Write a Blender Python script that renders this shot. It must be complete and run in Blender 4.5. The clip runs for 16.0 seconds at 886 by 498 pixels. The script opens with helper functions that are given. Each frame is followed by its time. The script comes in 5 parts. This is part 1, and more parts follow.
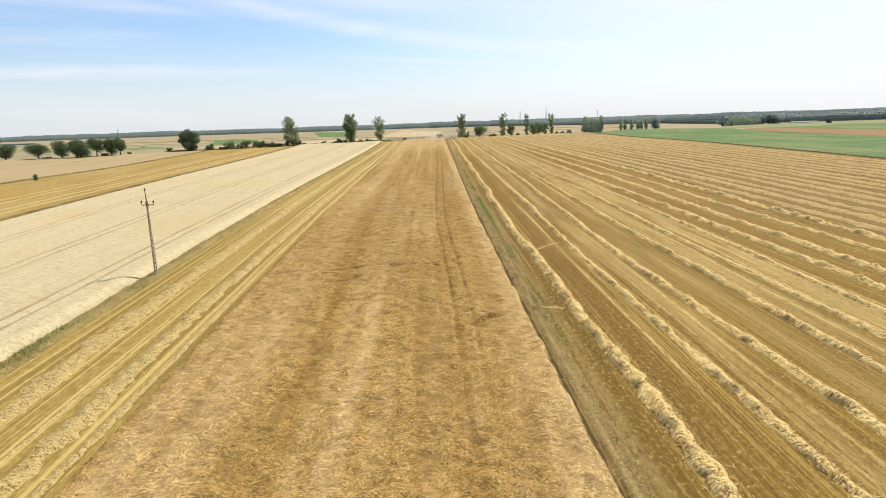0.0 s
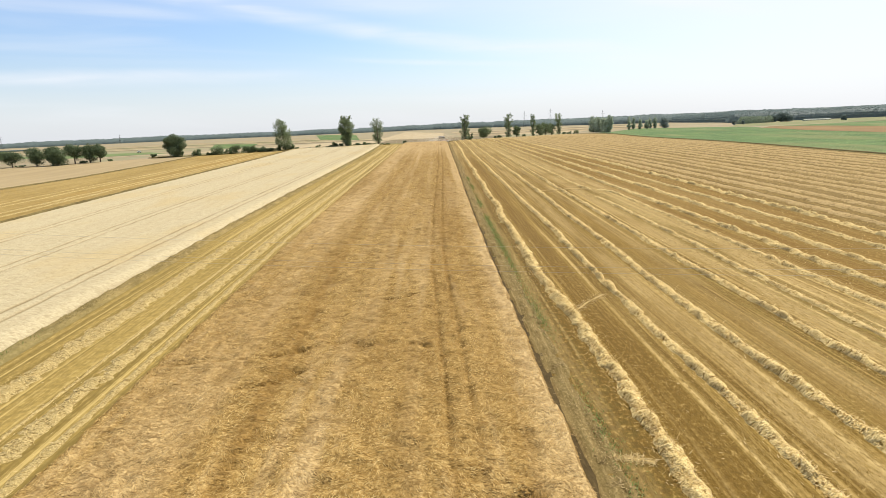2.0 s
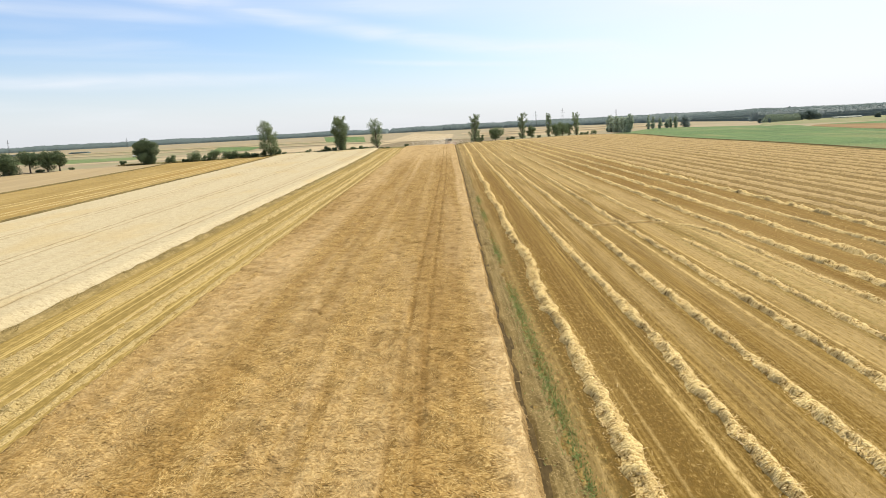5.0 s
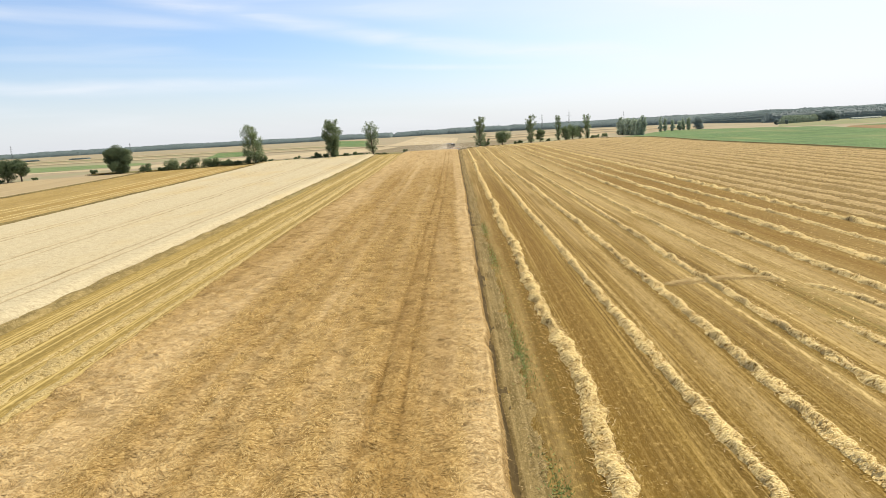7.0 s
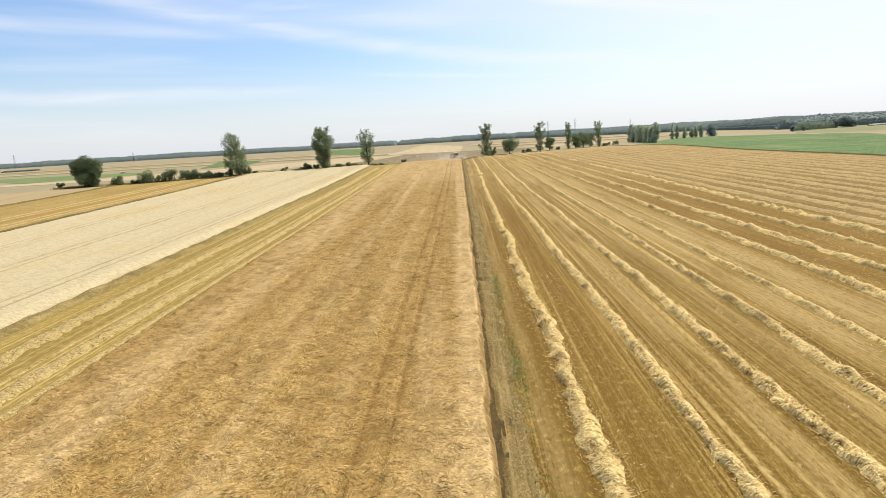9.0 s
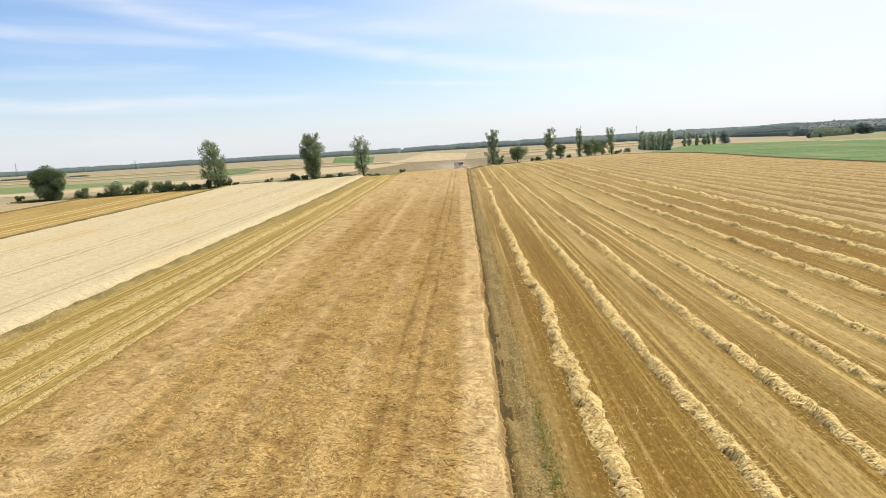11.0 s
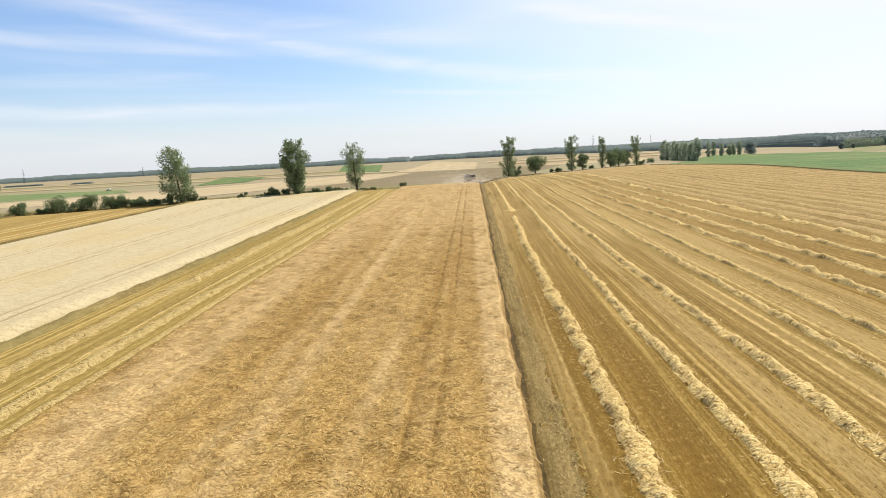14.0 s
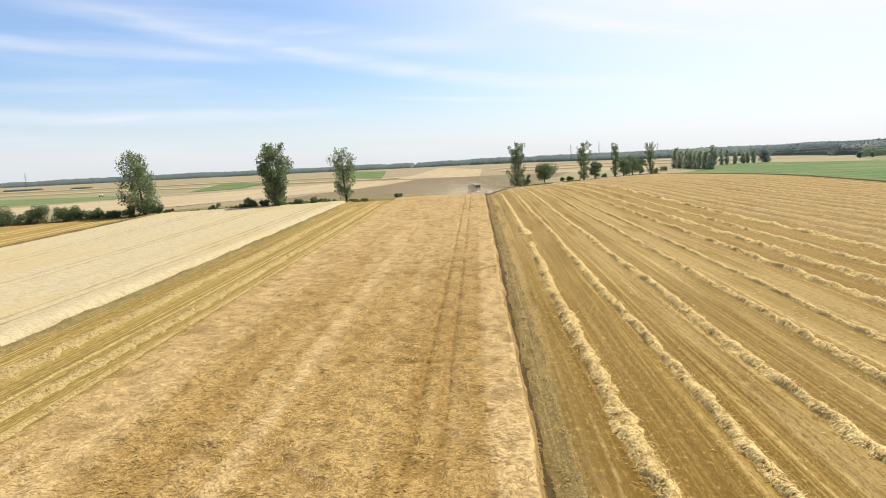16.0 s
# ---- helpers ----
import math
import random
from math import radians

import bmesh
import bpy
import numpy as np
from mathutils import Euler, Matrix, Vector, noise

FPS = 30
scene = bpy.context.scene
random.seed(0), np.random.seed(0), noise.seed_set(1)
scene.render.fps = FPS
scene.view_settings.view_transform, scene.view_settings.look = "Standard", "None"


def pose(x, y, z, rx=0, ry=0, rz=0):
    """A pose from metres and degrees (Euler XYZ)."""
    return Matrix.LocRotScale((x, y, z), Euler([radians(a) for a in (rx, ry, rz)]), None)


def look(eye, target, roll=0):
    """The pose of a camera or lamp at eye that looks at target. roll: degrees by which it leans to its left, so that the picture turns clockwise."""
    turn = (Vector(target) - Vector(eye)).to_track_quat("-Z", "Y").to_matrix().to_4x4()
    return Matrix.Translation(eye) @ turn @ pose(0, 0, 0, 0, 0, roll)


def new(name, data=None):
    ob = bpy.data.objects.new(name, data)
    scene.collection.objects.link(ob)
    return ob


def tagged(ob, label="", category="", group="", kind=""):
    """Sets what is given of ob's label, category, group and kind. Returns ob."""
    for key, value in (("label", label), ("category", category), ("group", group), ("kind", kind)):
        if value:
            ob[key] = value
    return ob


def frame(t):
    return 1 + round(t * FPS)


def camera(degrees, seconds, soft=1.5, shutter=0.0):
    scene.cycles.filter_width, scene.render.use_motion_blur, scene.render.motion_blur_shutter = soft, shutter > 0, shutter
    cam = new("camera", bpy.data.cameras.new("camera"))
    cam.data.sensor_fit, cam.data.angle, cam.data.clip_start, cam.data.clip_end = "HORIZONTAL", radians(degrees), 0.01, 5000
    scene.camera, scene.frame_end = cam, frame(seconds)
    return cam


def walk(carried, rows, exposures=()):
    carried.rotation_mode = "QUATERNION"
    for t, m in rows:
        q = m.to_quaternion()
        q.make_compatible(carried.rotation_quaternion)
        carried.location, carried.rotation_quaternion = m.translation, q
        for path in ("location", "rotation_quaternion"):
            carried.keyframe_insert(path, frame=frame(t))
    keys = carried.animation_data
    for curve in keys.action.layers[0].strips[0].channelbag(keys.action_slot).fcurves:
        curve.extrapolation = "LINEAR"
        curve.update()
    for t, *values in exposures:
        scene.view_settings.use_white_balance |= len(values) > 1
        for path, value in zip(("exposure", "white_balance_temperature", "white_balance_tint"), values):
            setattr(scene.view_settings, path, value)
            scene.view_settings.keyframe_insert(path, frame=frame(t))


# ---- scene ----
cam = camera(74.0, 16.0, soft=0.6)
PATH = [
    (0, (0.0, 0.0, 16.38), (0.488, 19.558, 12.225), -1.91),
    (0.5, (0.261, 5.359, 16.384), (0.716, 24.924, 12.257), -2.06),
    (1, (0.597, 10.916, 16.371), (1.011, 30.487, 12.267), -2.25),
    (1.5, (1.015, 16.738, 16.316), (1.384, 36.313, 12.228), -2.44),
    (2, (1.511, 22.873, 16.288), (1.843, 42.446, 12.19), -2.53),
    (2.5, (1.978, 29.112, 16.314), (2.252, 48.685, 12.212), -2.60),
    (3, (2.453, 35.63, 16.338), (2.659, 55.204, 12.239), -2.64),
    (3.5, (2.892, 42.416, 16.3), (3.035, 61.994, 12.216), -2.76),
    (4, (3.369, 49.343, 16.231), (3.444, 68.924, 12.159), -2.84),
    (6.5, (5.613, 84.288, 16.289), (5.453, 103.887, 12.308), -3.21),
    (7, (6.069, 91.071, 16.21), (5.85, 110.679, 12.279), -3.30),
    (7.5, (6.45, 97.736, 16.148), (6.183, 117.356, 12.277), -3.32),
    (8, (6.776, 104.346, 16.196), (6.471, 123.979, 12.392), -3.33),
    (8.5, (7.044, 110.794, 16.277), (6.693, 130.438, 12.541), -3.41),
    (9, (7.212, 117.136, 16.331), (6.836, 136.793, 12.661), -3.44),
    (11.5, (7.455, 149.456, 16.384), (6.933, 169.162, 13.01), -3.51),
    (12, (7.413, 155.791, 16.462), (6.874, 175.504, 13.129), -3.50),
    (12.5, (7.327, 162.062, 16.513), (6.741, 181.783, 13.235), -3.47),
    (13, (7.286, 168.237, 16.538), (6.627, 187.964, 13.314), -3.39),
    (13.5, (7.293, 174.355, 16.534), (6.56, 194.089, 13.368), -3.31),
    (14, (7.318, 180.433, 16.541), (6.525, 200.173, 13.423), -3.16),
    (14.5, (7.387, 186.36, 16.575), (6.52, 206.106, 13.522), -3.03),
    (15, (7.44, 192.132, 16.639), (6.554, 211.887, 13.644), -2.94),
    (15.5, (7.507, 197.816, 16.713), (6.605, 217.576, 13.762), -2.83),
    (16, (7.589, 203.495, 16.793), (6.676, 223.262, 13.89), -2.83),
]
walk(cam, [(t, look(eye, target, roll)) for t, eye, target, roll in PATH], exposures=((0, 0.28), (16, 0.28)))

# ---- light ----
SUN_AZ, SUN_EL = radians(50), radians(54)
sun_way = Vector((math.sin(SUN_AZ) * math.cos(SUN_EL), math.cos(SUN_AZ) * math.cos(SUN_EL), math.sin(SUN_EL)))
sun = new("sun", bpy.data.lights.new("sun", "SUN"))
sun.data.energy, sun.data.angle, sun.data.color = 5.15, radians(1.2), (1.0, 0.95, 0.85)
sun.matrix_world = look(sun_way * 100, (0, 0, 0))

world = bpy.data.worlds.new("sky")
scene.world = world
world.use_nodes = True
wn, wl = world.node_tree.nodes, world.node_tree.links
wn.clear()
w_out = wn.new("ShaderNodeOutputWorld")
w_bg = wn.new("ShaderNodeBackground")
w_sky = wn.new("ShaderNodeTexSky")
w_sky.sky_type, w_sky.sun_disc = "NISHITA", False
w_sky.sun_elevation, w_sky.sun_rotation = SUN_EL, SUN_AZ
w_sky.altitude, w_sky.air_density, w_sky.dust_density, w_sky.ozone_density = 100, 1.0, 1.6, 1.0
w_co = wn.new("ShaderNodeTexCoord")
w_sep = wn.new("ShaderNodeSeparateXYZ")
wl.new(w_co.outputs["Generated"], w_sep.inputs[0])


def wmath(op, a, b=0.0, c=0.0):
    n = wn.new("ShaderNodeMath")
    n.operation = op
    for i, v in enumerate((a, b, c)):
        if isinstance(v, (int, float)):
            n.inputs[i].default_value = v
        else:
            wl.new(v, n.inputs[i])
    return n.outputs[0]


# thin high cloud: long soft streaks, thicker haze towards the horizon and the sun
def wnoise(scale, turn, shift, detail=5, dist=0.4):
    m = wn.new("ShaderNodeMapping")
    m.inputs["Rotation"].default_value = (0, radians(turn), 0)
    m.inputs["Scale"].default_value = scale
    m.inputs["Location"].default_value = shift
    wl.new(w_co.outputs["Generated"], m.inputs[0])
    n = wn.new("ShaderNodeTexNoise")
    n.inputs["Scale"].default_value, n.inputs["Detail"].default_value = 1.0, detail
    n.inputs["Roughness"].default_value, n.inputs["Distortion"].default_value = 0.5, dist
    wl.new(m.outputs[0], n.inputs["Vector"])
    return n.outputs[0]


def wband(v, lo, hi, top=1.0):
    n = wn.new("ShaderNodeMapRange")
    n.interpolation_type = "SMOOTHSTEP"
    wl.new(v, n.inputs[0])
    n.inputs[1].default_value, n.inputs[2].default_value, n.inputs[4].default_value = lo, hi, top
    return n.outputs[0]


w_az = wmath("ARCTAN2", w_sep.outputs["X"], w_sep.outputs["Y"])
w_el = wmath("ARCSINE", w_sep.outputs["Z"])
w_ripple = wmath("SUBTRACT", wnoise((2.6, 2.6, 9.0), -6, (0.2, 0.5, 0.1), 4, 0.5), 0.5)
w_fray = wband(wnoise((5.0, 2.0, 42.0), -9, (0.7, 0.4, 0.9), 7, 0.7), 0.34, 0.66)


def cirrus(az0, el0, az1, el1, wide, top, fade):
    """A long band of thin cloud from one bearing and height to another (degrees)."""
    slope = (el1 - el0) / (az1 - az0)
    mid = wmath("MULTIPLY_ADD", w_az, slope, radians(el0 - slope * az0))
    off = wmath("ABSOLUTE", wmath("ADD", wmath("SUBTRACT", w_el, mid), wmath("MULTIPLY", w_ripple, radians(2.4))))
    body = wband(off, radians(wide), 0.0, top)
    body = wmath("MULTIPLY", body, wmath("MULTIPLY", wband(w_az, radians(az0 - fade), radians(az0 + fade)), wband(w_az, radians(az1 + fade), radians(az1 - fade))))
    return wmath("MULTIPLY", body, wmath("MULTIPLY_ADD", w_fray, 0.5, 0.5))


clear = None
for band in ((-30, 12.9, 20, 5.2, 1.35, 0.55, 7), (-34, 14.0, 2, 10.6, 1.7, 0.34, 9), (-60, 5.6, -14, 4.9, 0.9, 0.55, 8), (-60, 11.4, -20, 9.9, 0.8, 0.42, 5), (-6, 6.3, 9, 5.4, 0.5, 0.4, 5), (6, 13.0, 28, 8.2, 1.0, 0.75, 5), (3, 15.6, 34, 10.5, 2.0, 0.8, 8), (-50, 17.0, 40, 16.0, 1.6, 0.3, 12)):
    gap = wmath("SUBTRACT", 1.0, cirrus(*band))
    clear = gap if clear is None else wmath("MULTIPLY", clear, gap)
streak = wmath("SUBTRACT", 1.0, clear)
wisp = wband(wnoise((1.6, 0.9, 18.0), -7, (0.7, 0.4, 0.9), 6, 0.6), 0.50, 0.80, 0.26)
w_dot = wn.new("ShaderNodeVectorMath")
w_dot.operation = "DOT_PRODUCT"
wl.new(w_co.outputs["Generated"], w_dot.inputs[0])
w_dot.inputs[1].default_value = sun_way
glow = wband(w_dot.outputs["Value"], 0.4, 0.78, 0.98)
haze = wmath("SUBTRACT", 1.0, wband(w_sep.outputs["Z"], 0.0, 0.15, 0.95))
low = wmath("SUBTRACT", 1.0, wband(w_sep.outputs["Z"], 0.28, 0.6, 0.9))
veil = wmath("SUBTRACT", 1.0, wmath("MULTIPLY", wmath("MULTIPLY", wmath("SUBTRACT", 1.0, streak), wmath("SUBTRACT", 1.0, wisp)), wmath("MULTIPLY", wmath("SUBTRACT", 1.0, glow), wmath("SUBTRACT", 1.0, wmath("MULTIPLY", haze, 0.7)))))
w_mix = wn.new("ShaderNodeMix")
w_mix.data_type = "RGBA"
wl.new(wmath("MULTIPLY", veil, low), w_mix.inputs["Factor"])
w_tint = wn.new("ShaderNodeMix")
w_tint.data_type, w_tint.blend_type = "RGBA", "MULTIPLY"
w_tint.inputs["Factor"].default_value = 1.0
wl.new(w_sky.outputs[0], w_tint.inputs["A"])
w_tint.inputs["B"].default_value = (0.89, 1.02, 1.2, 1)
wl.new(w_tint.outputs["Result"], w_mix.inputs["A"])
w_mix.inputs["B"].default_value = (6.35, 6.5, 6.85, 1)
# above the view an added warm-grey veil takes blue from the fill light
w_zenith_fill = wn.new("ShaderNodeMix")
w_zenith_fill.data_type = "RGBA"
wl.new(wband(w_sep.outputs["Z"], 0.24, 0.55, 0.75), w_zenith_fill.inputs["Factor"])
wl.new(w_mix.outputs["Result"], w_zenith_fill.inputs["A"])
w_zenith_fill.inputs["B"].default_value = (2.4, 2.25, 2.0, 1)
wl.new(w_zenith_fill.outputs["Result"], w_bg.inputs["Color"])
w_bg.inputs["Strength"].default_value = 0.124
wl.new(w_bg.outputs[0], w_out.inputs[0])


# ---- terrain ----
KNOT_Y = [-300, -60, 0, 40, 80, 120, 160, 200, 240, 280, 320, 350, 372, 400, 445, 507, 580, 700, 900, 1300, 2200, 5000]
KNOT_Z = [-6, -1.6, -0.2, 0.8, 1.7, 2.6, 3.3, 3.9, 4.5, 5.2, 6.0, 6.8, 7.2, 6.9, 5.7, 4.2, 2.0, 0.3, -0.8, -1, 2, 14]


def smooth(a, b, v):
    t = np.clip((np.asarray(v, float) - a) / (b - a), 0, 1)
    return t * t * (3 - 2 * t)


def ground_z(x, y):
    """Height of the land: a long rise to a crest, then a wide valley floor."""
    x, y = np.asarray(x, float), np.asarray(y, float)
    sx, sl = smooth(0, 110, x), smooth(-70, -125, x)
    yy = y - 45 * sx * smooth(230, 370, y)
    z = sum(np.interp(yy + d, KNOT_Y, KNOT_Z) for d in (-16, -8, 0, 8, 16)) / 5
    return z - 1.0 * sx * np.exp(-(((y - 410) / 90) ** 2)) - 0.7 * sl * smooth(170, 240, y)


def row_shift(u, y):
    """The rows near the crop bend a little to the right on the way up; those further out run straight."""
    s = np.interp(y, [-100, 80, 110, 135, 160, 215, 240, 270, 343, 420, 600], [0, 0, 0.2, 0.6, 1.1, 2.2, 2.5, 3.1, 4.3, 5.4, 7])
    return s * smooth(-80, -35, u) * (1 - smooth(24, 42, u))


def field_end(x):
    """Where the fields end, at the tree line behind the crest."""
    return np.interp(x, [-420, -200, -135, -80, -30, 14, 20, 27, 65, 105, 125, 400], [322, 322, 345, 350, 366, 371, 396, 428, 490, 538, 556, 560])


def vnoise(x, y, seed=0):
    """Smooth value noise, -1 to 1."""
    xi, yi = np.floor(x).astype(np.int64), np.floor(y).astype(np.int64)
    fx, fy = x - xi, y - yi
    fx, fy = fx * fx * (3 - 2 * fx), fy * fy * (3 - 2 * fy)

    def h(a, b):
        n = (a * 374761393 + b * 668265263 + seed * 144665) & 0x7FFFFFFF
        n = ((n ^ (n >> 13)) * 1274126177) & 0x7FFFFFFF
        return ((n ^ (n >> 16)) & 0xFFFF) / 32767.5 - 1

    top = h(xi, yi) * (1 - fx) + h(xi + 1, yi) * fx
    return top * (1 - fy) + (h(xi, yi + 1) * (1 - fx) + h(xi + 1, yi + 1) * fx) * fy


# ---- materials ----
class Nodes:
    """A material under construction."""

    def __init__(self, name, rough=0.8):
        self.m = bpy.data.materials.new(name)
        self.m.use_nodes = True
        self.t = self.m.node_tree
        self.b = self.t.nodes["Principled BSDF"]
        self.b.inputs["Roughness"].default_value = rough
        self.b.inputs["Specular IOR Level"].default_value = 0.12

    def node(self, kind, **inputs):
        n = self.t.nodes.new(kind)
        for k, v in inputs.items():
            self.put(n.inputs[k.replace("_", " ")], v)
        return n

    def put(self, socket, v):
        if isinstance(v, bpy.types.NodeSocket):
            self.t.links.new(v, socket)
        else:
            socket.default_value = v

    def uv(self, sx=1.0, sy=1.0, loc=(0, 0, 0), turn=0.0):
        c = self.t.nodes.new("ShaderNodeUVMap")
        v = c.outputs[0]
        if turn:
            v = self.node("ShaderNodeMapping", Vector=v, Rotation=(0, 0, radians(turn))).outputs[0]
        return self.node("ShaderNodeMapping", Vector=v, Scale=(sx, sy, 1), Location=loc).outputs[0]

    def ob(self, s=1.0):
        c = self.t.nodes.new("ShaderNodeTexCoord")
        return self.node("ShaderNodeMapping", Vector=c.outputs["Object"], Scale=(s, s, s)).outputs[0]

    def noise(self, vec, scale=1.0, detail=3.0, rough=0.55, dist=0.0):
        return self.node("ShaderNodeTexNoise", Vector=vec, Scale=scale, Detail=detail, Roughness=rough, Distortion=dist).outputs[0]

    def band(self, fac, lo, hi):
        """0 below lo, 1 above hi."""
        n = self.t.nodes.new("ShaderNodeMapRange")
        n.interpolation_type = "SMOOTHSTEP"
        self.put(n.inputs[0], fac)
        n.inputs[1].default_value, n.inputs[2].default_value = lo, hi
        return n.outputs[0]

    def mix(self, f, a, b):
        n = self.t.nodes.new("ShaderNodeMix")
        n.data_type = "RGBA"
        for s, v in zip(("Factor", "A", "B"), (f, a, b)):
            if isinstance(v, tuple):
                v = (*v, 1)
            self.put(n.inputs[s], v)
        return n.outputs["Result"]

    def math(self, op, a, b=0.0):
        n = self.t.nodes.new("ShaderNodeMath")
        n.operation = op
        self.put(n.inputs[0], a)
        self.put(n.inputs[1], b)
        return n.outputs[0]

    def done(self, colour, bump=None, strength=0.5, distance=0.05):
        self.put(self.b.inputs["Base Color"], (*colour, 1) if isinstance(colour, tuple) else colour)
        if bump is not None:
            n = self.node("ShaderNodeBump", Height=bump, Strength=strength, Distance=distance)
            self.t.links.new(n.outputs[0], self.b.inputs["Normal"])
        return self.m


def field_material(name, dark, mid, light, streak=(0.9, 0.03), fine=(7.0, 1.4), patch=None, grain=0.5, rough=0.9, lines=0.0, extra=None):
    """Stubble or crop seen from above: patches, streaks along the rows and fine straw."""
    n = Nodes(name, rough)
    broad = n.noise(n.uv(0.05, 0.012), 1.0, 3)
    rows = n.noise(n.uv(*streak), 1.0, 4, 0.6)
    straw = n.noise(n.uv(*fine), 1.0, 3, 0.7, 0.4)
    straw2 = n.noise(n.uv(fine[1] * 2.2, fine[1] * 2.0, (3, 7, 0)), 1.0, 4, 0.75)
    c = n.mix(n.band(rows, 0.36, 0.64), dark, mid)
    c = n.mix(n.math("MULTIPLY", n.band(straw, 0.45, 0.75), grain), c, light)
    c = n.mix(n.math("MULTIPLY", n.band(straw2, 0.62, 0.35), 0.36 * grain / 0.5), c, tuple(v * 0.55 for v in dark))
    if lines:
        thin = n.noise(n.uv(4.2, 0.012, (5, 2, 0)), 1.0, 2, 0.5)
        c = n.mix(n.math("MULTIPLY", n.band(thin, 0.56, 0.64), lines), c, light)
        c = n.mix(n.math("MULTIPLY", n.band(thin, 0.44, 0.36), lines), c, tuple(v * 0.7 for v in dark))
    if patch:
        c = n.mix(n.math("MULTIPLY", n.band(broad, 0.48, 0.66), 0.7), c, patch)
    if extra:
        c = extra(n, c)
    h = n.math("ADD", straw, straw2)
    return n.done(c, h, 0.5, 0.04)


def clump_material(name, dark, mid, light, cleft_shade, size=1.0, across=(1.0, 2.2), deep=0.6, relief=0.12, extra=None):
    """A dense mass of ears or straw: leaning tufts, bright tips, and clefts between them darkened in colour to suggest
    shade.
    """
    n = Nodes(name, 0.9)
    a = n.noise(n.uv(2.6 * across[0] / size, 2.6 * across[1] / size, (0, 0, 0), 24), 1.0, 3, 0.6, 0.5)
    b = n.noise(n.uv(3.0 * across[0] / size, 3.0 * across[1] / size, (5, 3, 0), -32), 1.0, 3, 0.6, 0.5)
    fine = n.noise(n.uv(9.0 / size, 11.0 / size, (1, 8, 0)), 1.0, 3, 0.7)
    tuft = n.math("MULTIPLY", n.math("ADD", a, b), 0.5)
    c = n.mix(n.band(tuft, 0.38, 0.56), dark, mid)
    c = n.mix(n.math("MULTIPLY", n.band(fine, 0.46, 0.68), 0.75), c, light)
    if extra:
        c = extra(n, c)
    # low spots of the relief get a dark colour, as shade between tufts
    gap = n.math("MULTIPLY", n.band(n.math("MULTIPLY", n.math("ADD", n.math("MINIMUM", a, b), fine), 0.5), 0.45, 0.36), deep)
    c = n.mix(gap, c, cleft_shade)
    return n.done(c, n.math("ADD", n.math("MULTIPLY", tuft, 1.6), n.math("MULTIPLY", fine, 0.5)), 1.0, relief)


def mark(n, name):
    a = n.t.nodes.new("ShaderNodeAttribute")
    a.attribute_name = name
    return a.outputs["Fac"]


def pass_tones(n, c):
    """What each pass of the machine leaves beside its windrow: bare darker lanes, grey chaff, pale lines of straw, green regrowth."""
    chaff = n.noise(n.uv(5.0, 1.2, (1, 3, 0)), 1.0, 3, 0.7)
    fade = n.noise(n.uv(0.25, 0.03, (2, 4, 0)), 1.0, 3)
    grey = n.noise(n.uv(0.4, 0.05, (6, 2, 0)), 1.0, 3, 0.6)
    drill = n.noise(n.uv(5.2, 0.06, (9, 3, 0)), 1.0, 3, 0.6)
    c = n.mix(n.math("MULTIPLY", n.band(drill, 0.5, 0.64), 0.5), c, (0.37, 0.25, 0.082))
    c = n.mix(n.math("MULTIPLY", n.band(drill, 0.5, 0.37), 0.5), c, (0.105, 0.06, 0.011))
    c = n.mix(n.math("MULTIPLY", n.math("MULTIPLY", mark(n, "bare"), 0.72), n.band(fade, 0.22, 0.5)), c, (0.168, 0.09, 0.012))
    fleck = n.noise(n.uv(3.4, 2.2, (7, 5, 0)), 1.0, 4, 0.72)
    # darker lanes, with the shade down among the stalks painted in
    c = n.mix(n.math("MULTIPLY", n.math("MULTIPLY", mark(n, "dark_tone"), 0.85), n.band(fleck, 0.7, 0.4)), c, (0.082, 0.052, 0.012))
    c = n.mix(n.math("MULTIPLY", n.band(fleck, 0.55, 0.7), 0.5), c, (0.46, 0.33, 0.125))
    c = n.mix(n.math("MULTIPLY", n.band(fleck, 0.46, 0.32), 0.5), c, (0.1, 0.058, 0.011))
    c = n.mix(n.math("MULTIPLY", n.math("MULTIPLY", mark(n, "chaff"), 0.66), n.math("MULTIPLY", n.band(chaff, 0.28, 0.55), n.band(grey, 0.28, 0.56))), c, (0.39, 0.28, 0.118))
    c = n.mix(n.math("MULTIPLY", n.math("MULTIPLY", mark(n, "line"), 1.0), n.band(chaff, 0.33, 0.6)), c, (0.56, 0.41, 0.17))
    tuft = n.noise(n.uv(1.6, 0.8, (4, 1, 0)), 1.0, 4, 0.7)
    return n.mix(n.math("MULTIPLY", n.math("MULTIPLY", mark(n, "green"), 0.55), n.band(tuft, 0.42, 0.62)), c, (0.145, 0.135, 0.032))


